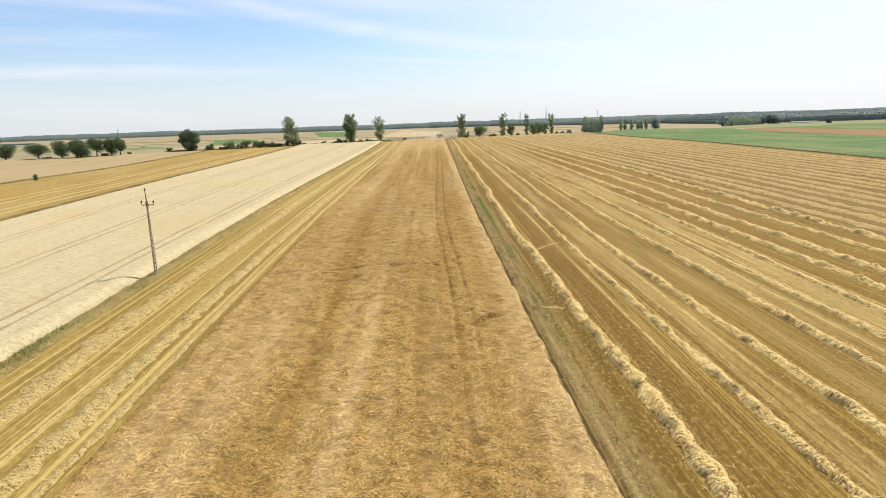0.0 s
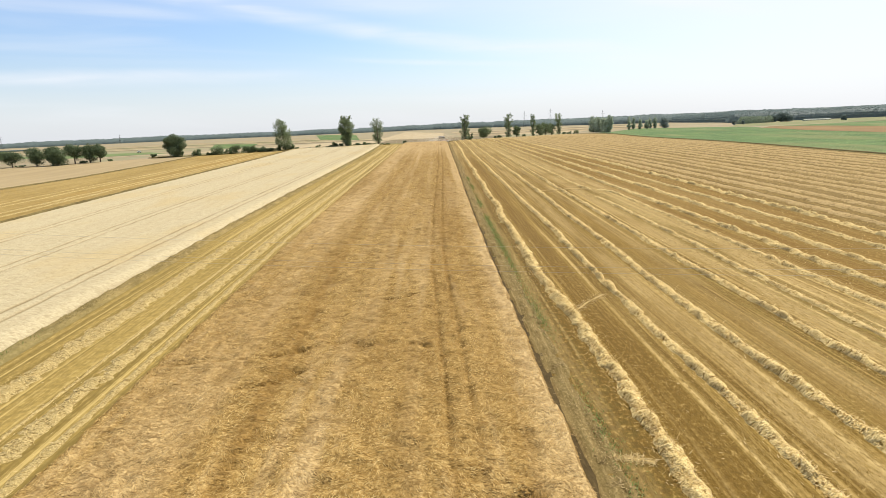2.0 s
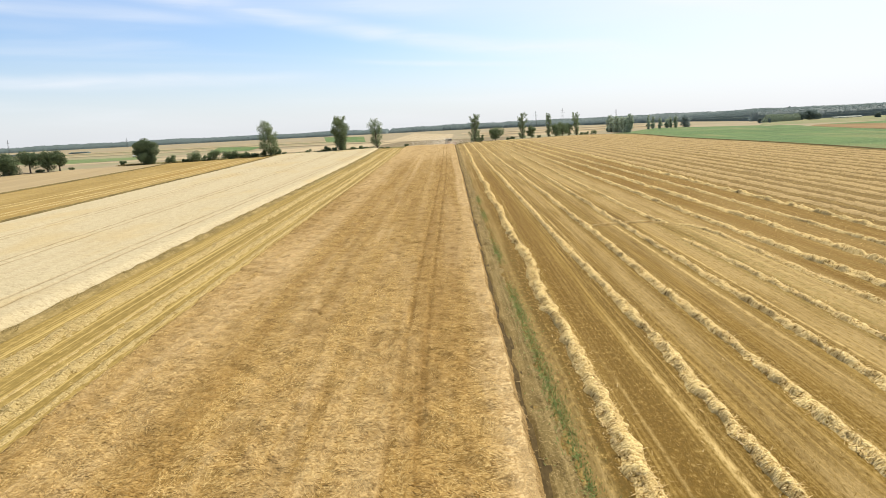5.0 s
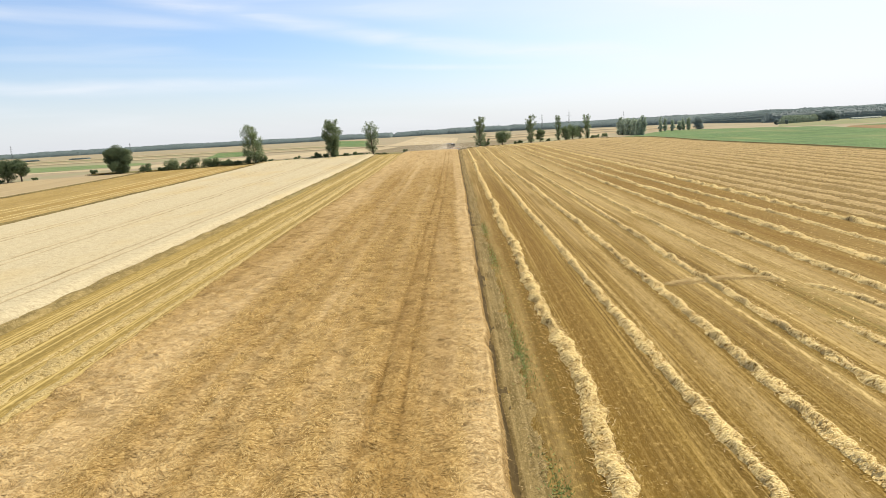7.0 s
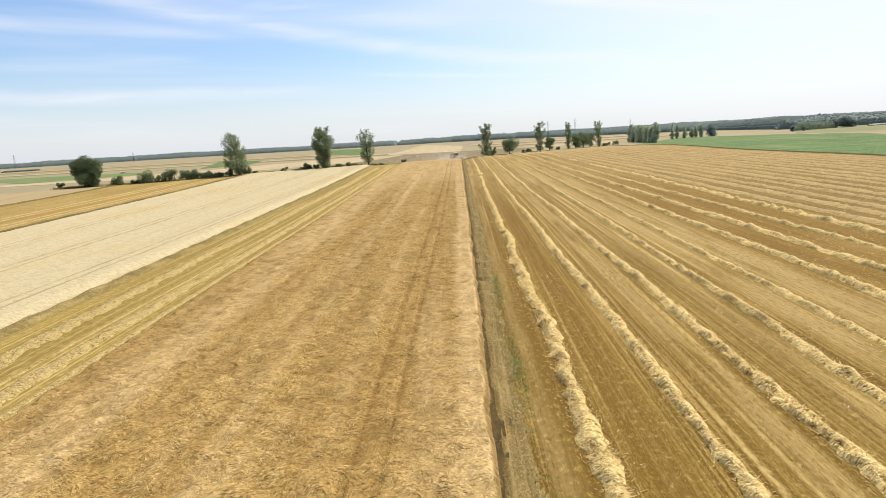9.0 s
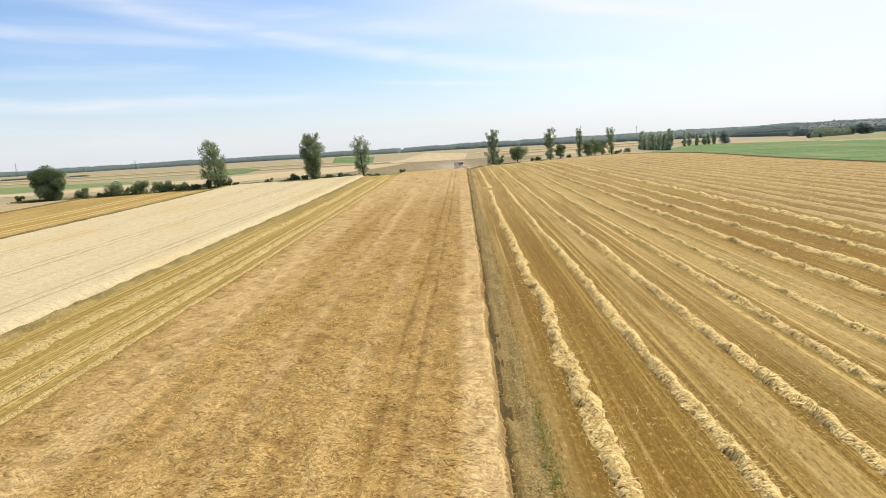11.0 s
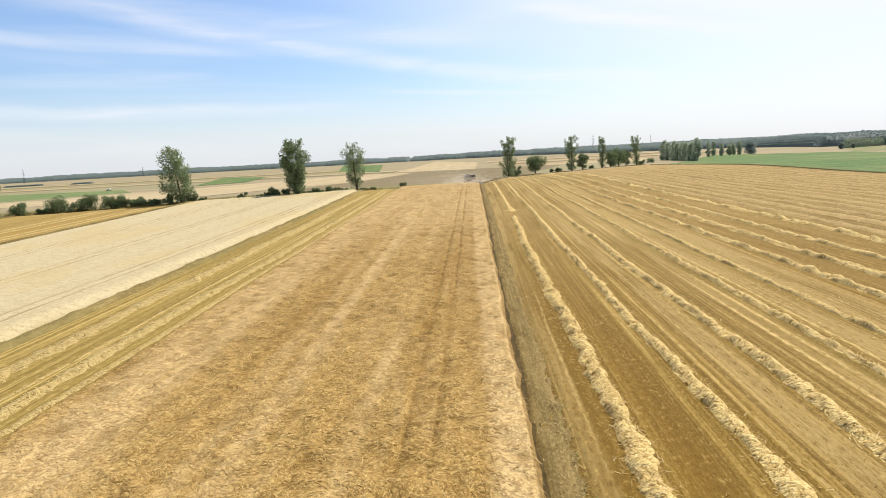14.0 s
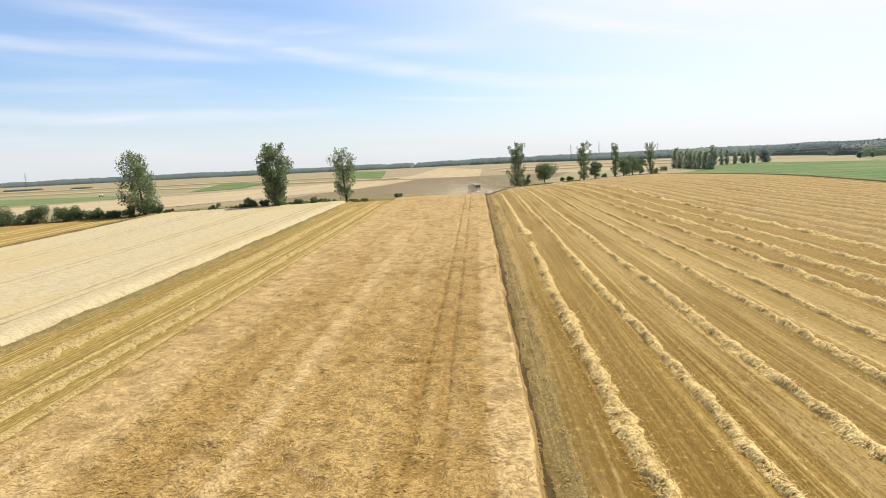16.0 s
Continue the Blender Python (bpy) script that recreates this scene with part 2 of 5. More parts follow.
def wheat_tones(n, c):
    """Bleached ears towards the open edges, pale and rusty lanes along the rows. The pale mark also paints in haze and
    grazing brightness up the field.
    """
    lane = n.noise(n.uv(0.3, 0.016, (7, 1, 0)), 1.0, 4, 0.62, 0.3)
    spot = n.noise(n.uv(0.6, 0.07, (1, 9, 0)), 1.0, 3)
    mottle = n.noise(n.uv(0.55, 0.07, (2, 6, 0)), 1.0, 4, 0.62, 0.6)
    c = n.mix(n.math("MULTIPLY", n.band(mottle, 0.53, 0.68), 0.4), c, (0.455, 0.325, 0.155))
    c = n.mix(n.math("MULTIPLY", n.band(mottle, 0.45, 0.33), 0.35), c, (0.27, 0.162, 0.042))
    c = n.mix(n.math("MULTIPLY", n.band(lane, 0.48, 0.36), 0.42), c, (0.255, 0.15, 0.038))
    c = n.mix(n.math("MULTIPLY", n.band(lane, 0.53, 0.66), 0.42), c, (0.485, 0.35, 0.17))
    c = n.mix(n.math("MULTIPLY", n.math("MULTIPLY", mark(n, "rust"), 0.6), n.band(spot, 0.25, 0.55)), c, (0.255, 0.142, 0.032))
    return n.mix(n.math("MULTIPLY", n.math("MULTIPLY", mark(n, "pale"), 0.72), n.band(spot, 0.15, 0.5)), c, (0.565, 0.415, 0.212))


def barley_tones(n, c):
    """Yellower drifts, and greyer lanes along the rows."""
    drift = n.noise(n.uv(0.07, 0.03, (3, 5, 0)), 1.0, 3, 0.6)
    lane = n.noise(n.uv(0.5, 0.012, (8, 1, 0)), 1.0, 3, 0.6)
    c = n.mix(n.math("MULTIPLY", n.band(drift, 0.5, 0.68), 0.5), c, (0.43, 0.325, 0.155))
    return n.mix(n.math("MULTIPLY", n.band(lane, 0.5, 0.66), 0.3), c, (0.38, 0.30, 0.175))


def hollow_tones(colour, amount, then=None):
    """Hollows and wheel tracks show bare stalks; in the wheat this also paints in self-shade."""

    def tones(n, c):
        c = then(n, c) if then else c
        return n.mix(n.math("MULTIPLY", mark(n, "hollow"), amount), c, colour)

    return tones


def blade_material(name, a, b, c, rough=0.6, extra=None):
    """Single straws, ears or grass blades: each one a tone of its own."""
    n = Nodes(name, rough)
    g = n.t.nodes.new("ShaderNodeNewGeometry")
    r = n.t.nodes.new("ShaderNodeValToRGB")
    r.color_ramp.elements[0].color, r.color_ramp.elements[1].color = (*a, 1), (*c, 1)
    r.color_ramp.elements.new(0.5).color = (*b, 1)
    n.t.links.new(g.outputs["Random Per Island"], r.inputs[0])
    c = extra(n, r.outputs[0]) if extra else r.outputs[0]
    n.put(n.b.inputs["Base Color"], c)
    tr = n.node("ShaderNodeBsdfTranslucent", Color=c)
    mx = n.node("ShaderNodeMixShader", Fac=0.42)
    n.t.links.new(n.b.outputs[0], mx.inputs[1])
    n.t.links.new(tr.outputs[0], mx.inputs[2])
    n.t.links.new(mx.outputs[0], n.t.nodes["Material Output"].inputs[0])
    return n.m


def leaf_material(name, a, b, rough=0.55):
    n = Nodes(name, rough)
    g = n.t.nodes.new("ShaderNodeNewGeometry")
    o = n.t.nodes.new("ShaderNodeObjectInfo")
    tone = n.math("ADD", n.math("MULTIPLY", g.outputs["Random Per Island"], 0.8), n.math("MULTIPLY", o.outputs["Random"], 0.2))
    c = n.mix(tone, a, b)
    n.put(n.b.inputs["Base Color"], c)
    n.b.inputs["Transmission Weight"].default_value = 0.0
    tr = n.node("ShaderNodeBsdfTranslucent", Color=c)
    mx = n.node("ShaderNodeMixShader", Fac=0.52)
    n.t.links.new(n.b.outputs[0], mx.inputs[1])
    n.t.links.new(tr.outputs[0], mx.inputs[2])
    n.t.links.new(mx.outputs[0], n.t.nodes["Material Output"].inputs[0])
    return n.m


def plain(name, colour, rough=0.5, metal=0.0, dirt=None, scale=1.5):
    n = Nodes(name, rough)
    n.b.inputs["Metallic"].default_value = metal
    v = n.noise(n.ob(scale), 1.0, 5, 0.65)
    c = n.mix(n.math("MULTIPLY", n.band(v, 0.42, 0.7), 0.6), colour, dirt or tuple(k * 0.6 for k in colour))
    return n.done(c, n.noise(n.ob(scale * 12), 1.0, 2), 0.15, 0.01)


m_stubble = field_material("gold_stubble", (0.118, 0.067, 0.008), (0.186, 0.112, 0.018), (0.5, 0.345, 0.11), streak=(0.8, 0.006), fine=(12.0, 4.0), patch=(0.25, 0.168, 0.055), grain=0.66, lines=0.25, extra=pass_tones)
m_strip = field_material("yellow_stubble", (0.21, 0.143, 0.036), (0.315, 0.22, 0.063), (0.53, 0.395, 0.15), streak=(1.5, 0.01), fine=(7.0, 0.9), grain=0.65, lines=0.6)
m_orange = field_material("orange_stubble", (0.265, 0.178, 0.05), (0.335, 0.235, 0.078), (0.48, 0.36, 0.165), streak=(0.12, 0.03), fine=(2.0, 0.3), grain=0.5, lines=0.2, patch=(0.29, 0.185, 0.05))
m_tan = field_material("tan_stubble", (0.31, 0.235, 0.125), (0.36, 0.275, 0.15), (0.44, 0.345, 0.2), streak=(0.2, 0.02), grain=0.3)
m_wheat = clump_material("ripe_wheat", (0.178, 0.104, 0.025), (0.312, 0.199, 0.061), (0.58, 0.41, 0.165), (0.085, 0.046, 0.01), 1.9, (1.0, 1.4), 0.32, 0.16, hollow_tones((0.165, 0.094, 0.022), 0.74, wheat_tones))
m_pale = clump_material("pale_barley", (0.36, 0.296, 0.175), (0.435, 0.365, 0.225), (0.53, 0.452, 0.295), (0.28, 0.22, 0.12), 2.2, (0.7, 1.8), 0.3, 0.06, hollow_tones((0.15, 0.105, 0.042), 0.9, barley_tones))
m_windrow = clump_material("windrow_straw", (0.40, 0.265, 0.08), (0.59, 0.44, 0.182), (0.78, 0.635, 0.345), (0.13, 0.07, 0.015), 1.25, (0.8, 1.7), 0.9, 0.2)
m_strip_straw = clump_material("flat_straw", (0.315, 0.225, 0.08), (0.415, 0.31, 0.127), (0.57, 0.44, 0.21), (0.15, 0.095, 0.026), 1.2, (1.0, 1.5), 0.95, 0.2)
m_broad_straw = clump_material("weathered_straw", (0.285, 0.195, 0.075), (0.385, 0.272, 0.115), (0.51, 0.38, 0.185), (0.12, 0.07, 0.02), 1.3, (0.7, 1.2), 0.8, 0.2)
m_weeds = field_material("dull_weeds", (0.136, 0.096, 0.031), (0.222, 0.157, 0.058), (0.43, 0.32, 0.145), streak=(2.2, 0.12), fine=(7, 4), grain=0.65, lines=0.2)
m_soil = field_material("dark_furrow", (0.055, 0.037, 0.014), (0.085, 0.058, 0.022), (0.17, 0.12, 0.05), streak=(1.0, 0.4))
m_balk = field_material("dark_grass", (0.10, 0.075, 0.028), (0.165, 0.125, 0.048), (0.28, 0.215, 0.095), streak=(0.6, 0.15), fine=(4, 2))
m_verge = field_material("dry_grass", (0.165, 0.12, 0.042), (0.29, 0.212, 0.08), (0.5, 0.38, 0.175), streak=(0.8, 0.3), fine=(3, 2), patch=(0.17, 0.145, 0.055))
m_headland = field_material("olive_grass", (0.15, 0.135, 0.05), (0.215, 0.185, 0.075), (0.33, 0.275, 0.13), streak=(0.25, 0.4), fine=(2.0, 1.2), grain=0.5)
m_green = field_material("green_leaf_crop", (0.062, 0.118, 0.036), (0.122, 0.19, 0.06), (0.23, 0.3, 0.125), streak=(0.03, 0.12), fine=(0.9, 0.35), grain=0.55, patch=(0.185, 0.19, 0.075))
m_rust = field_material("bare_rust_soil", (0.2, 0.122, 0.05), (0.245, 0.155, 0.066), (0.31, 0.2, 0.1), streak=(0.2, 0.02), fine=(0.6, 0.3), grain=0.3)
m_cream = field_material("cream_stubble", (0.36, 0.285, 0.17), (0.43, 0.345, 0.21), (0.5, 0.41, 0.26), streak=(0.08, 0.01), fine=(0.4, 0.2), grain=0.3)
m_brown = field_material("harrowed_soil", (0.17, 0.132, 0.072), (0.205, 0.162, 0.09), (0.26, 0.208, 0.122), streak=(0.1, 0.02), fine=(0.4, 0.2), grain=0.3)
m_meadow = field_material("far_meadow", (0.23, 0.21, 0.115), (0.28, 0.255, 0.145), (0.35, 0.315, 0.19), streak=(0.05, 0.012), fine=(0.3, 0.15), grain=0.3)
m_ground = field_material("far_farmland", (0.26, 0.21, 0.13), (0.315, 0.255, 0.16), (0.385, 0.32, 0.2), streak=(0.006, 0.02), fine=(0.1, 0.05), patch=(0.235, 0.225, 0.125), grain=0.25)
b_wheat = blade_material("wheat_ears", (0.245, 0.14, 0.033), (0.48, 0.312, 0.098), (0.76, 0.57, 0.255), 0.85, wheat_tones)
b_pale = blade_material("barley_ears", (0.40, 0.31, 0.17), (0.48, 0.39, 0.235), (0.58, 0.48, 0.315), 0.85)
b_straw = blade_material("loose_straw", (0.40, 0.28, 0.1), (0.58, 0.44, 0.2), (0.77, 0.63, 0.36), 0.8)
b_stub = blade_material("cut_stalks", (0.19, 0.115, 0.026), (0.3, 0.195, 0.05), (0.54, 0.385, 0.15), 0.85)
b_grass = blade_material("dry_grass_blades", (0.17, 0.13, 0.046), (0.32, 0.25, 0.1), (0.54, 0.43, 0.21), 0.85)
b_green = blade_material("green_weeds", (0.11, 0.17, 0.045), (0.19, 0.26, 0.08), (0.33, 0.36, 0.14), 0.8)
b_weeds = blade_material("weed_stems", (0.19, 0.14, 0.055), (0.36, 0.27, 0.12), (0.62, 0.48, 0.26), 0.85)
b_rough = blade_material("rough_grass_blades", (0.10, 0.085, 0.03), (0.2, 0.155, 0.06), (0.36, 0.28, 0.125), 0.85)
b_dust = blade_material("pale_dust", (0.8, 0.72, 0.6), (0.85, 0.78, 0.67), (0.9, 0.84, 0.74), 0.9)
# poplar and dark leaves are paled in colour to stand in for haze
l_poplar = leaf_material("poplar_leaves", (0.10, 0.145, 0.065), (0.33, 0.385, 0.215))
l_round = leaf_material("dark_leaves", (0.105, 0.145, 0.065), (0.26, 0.315, 0.165))
l_dense = leaf_material("dense_dark_leaves", (0.07, 0.105, 0.05), (0.19, 0.235, 0.125))
# wood leaves paled and blued to paint in haze; l_shade is their shaded copy
l_shade = leaf_material("shaded_wood_leaves", (0.185, 0.24, 0.24), (0.22, 0.275, 0.275))
l_wood = leaf_material("hazed_wood_leaves", (0.215, 0.272, 0.262), (0.285, 0.345, 0.325))
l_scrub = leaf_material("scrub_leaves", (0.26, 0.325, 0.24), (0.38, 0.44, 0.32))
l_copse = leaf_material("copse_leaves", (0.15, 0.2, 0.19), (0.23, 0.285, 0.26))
# distance haze is put into this leaf colour as well
l_far = leaf_material("hazed_far_leaves", (0.18, 0.235, 0.23), (0.23, 0.285, 0.275))
m_bark = plain("bark", (0.13, 0.10, 0.075), 0.9)
m_concrete = plain("grey_concrete", (0.44, 0.36, 0.27), 0.85)
m_steel = plain("dark_steel", (0.08, 0.075, 0.07), 0.5, 0.6)
m_wire = plain("aluminium_wire", (0.62, 0.60, 0.56), 0.4, 0.8)
m_glass_brown = plain("brown_insulator", (0.07, 0.035, 0.02), 0.25)
m_white = plain("white_paint", (0.78, 0.77, 0.74), 0.45, dirt=(0.55, 0.5, 0.42))
m_red = plain("red_paint", (0.35, 0.06, 0.04), 0.45, dirt=(0.35, 0.25, 0.16))
m_grey = plain("dusty_cream_panel", (0.46, 0.41, 0.33), 0.6, dirt=(0.36, 0.3, 0.21))
m_rubber = plain("dusty_rubber", (0.045, 0.042, 0.04), 0.85, dirt=(0.2, 0.16, 0.1))
m_shed = plain("weathered_sheet", (0.52, 0.55, 0.48), 0.6)
m_dull = field_material("dull_green_field", (0.17, 0.18, 0.08), (0.215, 0.22, 0.103), (0.28, 0.275, 0.145), streak=(0.05, 0.012), fine=(0.3, 0.15), patch=(0.27, 0.21, 0.11), grain=0.3)
m_valley = field_material("valley_green", (0.12, 0.165, 0.06), (0.165, 0.21, 0.082), (0.23, 0.265, 0.125), streak=(0.05, 0.012), fine=(0.3, 0.15), grain=0.3)
m_pole_iron = plain("rusty_iron", (0.21, 0.165, 0.12), 0.7, 0.2)
# leaves of the far rows, paled in colour to imitate haze
l_hazed = leaf_material("haze_paled_leaves", (0.3, 0.36, 0.27), (0.52, 0.575, 0.44))
m_glass = plain("dark_cab_glass", (0.03, 0.04, 0.045), 0.08)


# ---- mesh helpers ----
def mesh_of(name, verts, faces, uv=None, mats=(), flat=False):
    """One mesh from arrays; faces is (n, 3) or (n, 4)."""
    verts, faces = np.asarray(verts, np.float32), np.asarray(faces, np.int32)
    me = bpy.data.meshes.new(name)
    k = faces.shape[1]
    me.vertices.add(len(verts))
    me.vertices.foreach_set("co", verts.ravel())
    me.loops.add(faces.size)
    me.loops.foreach_set("vertex_index", faces.ravel())
    me.polygons.add(len(faces))
    me.polygons.foreach_set("loop_start", np.arange(0, faces.size, k, dtype=np.int32))
    if uv is not None:
        layer = me.uv_layers.new(name="rows")
        layer.data.foreach_set("uv", np.asarray(uv, np.float32)[faces.ravel()].ravel())
    for m in mats:
        me.materials.append(m)
    me.update(calc_edges=True)
    me.polygons.foreach_set("use_smooth", np.full(len(faces), not flat))
    return me


def grid_faces(nu, nv):
    i = np.arange(nu - 1)[:, None] * nv + np.arange(nv - 1)[None]
    return np.stack([i, i + nv, i + nv + 1, i + 1], -1).reshape(-1, 4)


def sheet(name, us, y0, step, mat, rise=0.05, y1=None, parent=None, marks=None):
    """A field laid on the land: columns us across the rows, from y0 to the field's end. rise: metres, or a function of u and y."""
    us = np.asarray(us, float)
    end = field_end(us + row_shift(us, 390.0)) if y1 is None else np.full(len(us), float(y1))
    nv = int(np.max(end - y0) / step) + 1
    t = np.linspace(0, 1, nv)
    y = y0 + (end[:, None] - y0) * t
    u = us[:, None] + 0 * y
    x = u + row_shift(u, y)
    z = ground_z(x, y) + (rise(u, y) if callable(rise) else rise)
    me = mesh_of(name, np.stack([x, y, z], -1).reshape(-1, 3), grid_faces(len(us), nv), np.stack([u, y], -1).reshape(-1, 2), [mat])
    for key, values in (marks or {}).items():
        layer = me.attributes.new(key, "FLOAT", "POINT")
        layer.data.foreach_set("value", np.asarray(values(u, y), np.float32).ravel())
    ob = new(name, me)
    ob.parent = parent
    return ob


def blades(name, u, y, z, length, width, lean, heading, mat, parent=None, marks=None):
    """Many thin pointed blades: root at (u, y, z), rising at lean (0 flat, 1 upright) towards heading."""
    n = len(u)
    x = u + row_shift(u, y)
    rise = lean * np.pi / 2
    d = np.stack([np.cos(heading) * np.cos(rise), np.sin(heading) * np.cos(rise), np.sin(rise)], -1) * np.broadcast_to(length, n)[:, None]
    side = np.stack([-np.sin(heading), np.cos(heading), 0 * heading], -1) * np.broadcast_to(width, n)[:, None] * 0.5
    root = np.stack([x, y, ground_z(x, y) + z], -1)
    v = np.stack([root - side, root + side, root + d], 1).reshape(-1, 3)
    uv = np.repeat(np.stack([u, y], -1), 3, axis=0)
    me = mesh_of(name, v, np.arange(3 * n).reshape(-1, 3), uv, [mat], True)
    for key, values in (marks or {}).items():
        layer = me.attributes.new(key, "FLOAT", "POINT")
        layer.data.foreach_set("value", np.repeat(np.asarray(values(u, y), np.float32), 3))
    ob = new(name, me)
    ob.parent = parent
    return tagged(ob, kind="stuff")


rng = np.random.default_rng(7)


def part(name, bm, material, parent, label=""):
    me = bpy.data.meshes.new(name)
    bm.to_mesh(me)
    bm.free()
    me.materials.append(material)
    ob = new(name, me)
    ob.parent = parent
    return tagged(ob, label)


def box(bm, cx, cy, cz, sx, sy, sz, bevel=0.0, m=None):
    r = bmesh.ops.create_cube(bm, size=1.0)
    bmesh.ops.scale(bm, vec=(sx, sy, sz), verts=r["verts"])
    if bevel:
        e = list({e for v in r["verts"] for e in v.link_edges})
        r = bmesh.ops.bevel(bm, geom=e, offset=bevel, segments=2, affect="EDGES", profile=0.5)
    vs = r["verts"]
    if m is not None:
        bmesh.ops.transform(bm, matrix=m, verts=vs)
    bmesh.ops.translate(bm, vec=(cx, cy, cz), verts=vs)
    return vs


def tube(bm, pts, radii, n=7):
    """A round tube through the points."""
    rings = []
    for i, (p, r) in enumerate(zip(pts, radii)):
        a, b = Vector(pts[max(i - 1, 0)]), Vector(pts[min(i + 1, len(pts) - 1)])
        d = (b - a).normalized()
        s = d.orthogonal().normalized()
        if abs(d.z) < 0.95:
            s = d.cross(Vector((0, 0, 1))).normalized()
        o = d.cross(s)
        rings.append([bm.verts.new(Vector(p) + r * (math.cos(2 * math.pi * k / n) * s + math.sin(2 * math.pi * k / n) * o)) for k in range(n)])
    for a, b in zip(rings, rings[1:]):
        for k in range(n):
            bm.faces.new((a[k], a[(k + 1) % n], b[(k + 1) % n], b[k]))
    bm.faces.new(rings[0][::-1])
    bm.faces.new(rings[-1])


def wheel_disc(bm, cx, cy, cz, r, w, n=20):
    """A wheel standing on its edge, its axle along x."""
    m = Matrix.Rotation(radians(90), 4, "Y")
    vs = bmesh.ops.create_cone(bm, cap_ends=True, segments=n, radius1=r, radius2=r, depth=w)["verts"]
    bmesh.ops.transform(bm, matrix=Matrix.Translation((cx, cy, cz)) @ m, verts=vs)


# ---- the land ----
gx = np.unique(np.r_[np.linspace(-4600, -600, 41), np.arange(-600, 601, 8.0), np.linspace(600, 4600, 41)])
gy = np.unique(np.r_[np.linspace(-1200, -60, 13), np.arange(-60, 620, 8.0), np.linspace(620, 1400, 40), np.linspace(1400, 4700, 34)])
X, Y = np.meshgrid(gx, gy, indexing="ij")
me = mesh_of("ground", np.stack([X, Y, ground_z(X, Y) - 0.2], -1).reshape(-1, 3), grid_faces(len(gx), len(gy)), np.stack([X, Y], -1).reshape(-1, 2), [m_ground])
tagged(new("ground", me), "rolling farmland of tan and green fields", "ground", kind="structure")


def col(a, b, step):
    return np.linspace(a, b, max(2, int(round((b - a) / step)) + 1))


# stubble to the right of the crop, the strip left of it and the fields beyond
def stripes(u, table):
    """Sum of soft stripes across the rows: (centre, half width, amount)."""
    return sum(k * np.exp(-(((u - c) / w) ** 4)) for c, w, k in table)


def drift(u, y):
    return u + 0.35 * vnoise(y * 0.05, u * 0 + 2, 40) + 0.15 * vnoise(y * 0.3, u * 0.4, 41)


# the ramps from y 200 on make the stubble paler towards the crest
STUBBLE_MARKS = {
    "bare": lambda u, y: np.clip(stripes(drift(u, y), ((10.7, 1.0, 1.0), (14.1, 1.15, 0.9), (18.6, 0.6, 0.2), (23.5, 0.7, 0.3), (41.1, 1.6, 1.0), (45.8, 1.9, 0.95), (50.6, 1.9, 0.9), (36.9, 0.9, 0.7))), 0, 1) * (0.75 + 0.25 * vnoise(u * 0.3, y * 0.02, 42)) * (1 - 0.6 * smooth(200, 300, y)),
    # dark lanes and far gaps, partly colour, partly shade painted into the stubble
    "dark_tone": lambda u, y: np.clip(stripes(drift(u, y), ((10.5, 1.25, 1.0), (14.2, 1.1, 0.55))) * (0.45 + 0.55 * (1 - smooth(70, 170, y))) + 0.5 * smooth(54, 57, u), 0, 1),
    "chaff": lambda u, y: np.clip(stripes(drift(u, y), ((19.7, 0.9, 0.8), (24.9, 0.9, 0.55), (29.3, 1.2, 1.0), (33.4, 1.6, 1.0), (35.2, 1.2, 0.7), (10.0, 0.5, 0.5))) + 0.1 * smooth(54, 58, u) + 0.55 * smooth(200, 300, y), 0, 1),
    "line": lambda u, y: np.clip(stripes(u + 0.22 * vnoise(y * 0.06, u * 0.3, 43), ((15.6, 0.14, 0.9), (18.0, 0.12, 0.6), (19.2, 0.1, 0.6), (20.6, 0.16, 0.8), (23.2, 0.1, 0.6), (24.2, 0.14, 1.0), (25.4, 0.16, 0.9), (28.0, 0.14, 0.8), (13.4, 0.08, 0.4), (29.9, 0.14, 0.8), (32.4, 0.12, 0.8), (33.6, 0.12, 0.7), (34.7, 0.12, 0.7), (36.6, 0.14, 0.6), (10.6, 0.08, 0.5))), 0, 1) * np.clip(0.55 + 0.2 * smooth(200, 290, y) + 1.1 * vnoise(y * 0.045, u * 0.5, 44), 0, 1),
    "green": lambda u, y: np.clip(stripes(drift(u, y), ((10.4, 0.9, 0.3), (26.0, 0.8, 0.4), (32.0, 2.6, 0.55), (22.8, 0.8, 0.3))), 0, 1) * np.clip(0.5 + 0.8 * vnoise(u * 0.25, y * 0.04, 45), 0, 1),
}
tagged(sheet("stubble_field", np.r_[col(7.6, 56, 0.16), col(57, 124, 1.0)], -60, 3, m_stubble, marks=STUBBLE_MARKS), "golden cut stubble between rows of straw", "field", kind="structure")
tagged(sheet("stubble_strip", col(-29.6, -16.9, 0.45), -60, 1.5, m_strip), "yellow stubble strip along the standing crop", "field", kind="structure")
tagged(sheet("orange_stubble_field", col(-122.6, -72.6, 1.5), -60, 4, m_orange), "orange-gold stubble field with straw lines", "field", kind="structure")
tagged(sheet("tan_stubble_field", col(-420, -123, 4.0), -60, 6, m_tan), "pale tan harvested field", "field", kind="structure")


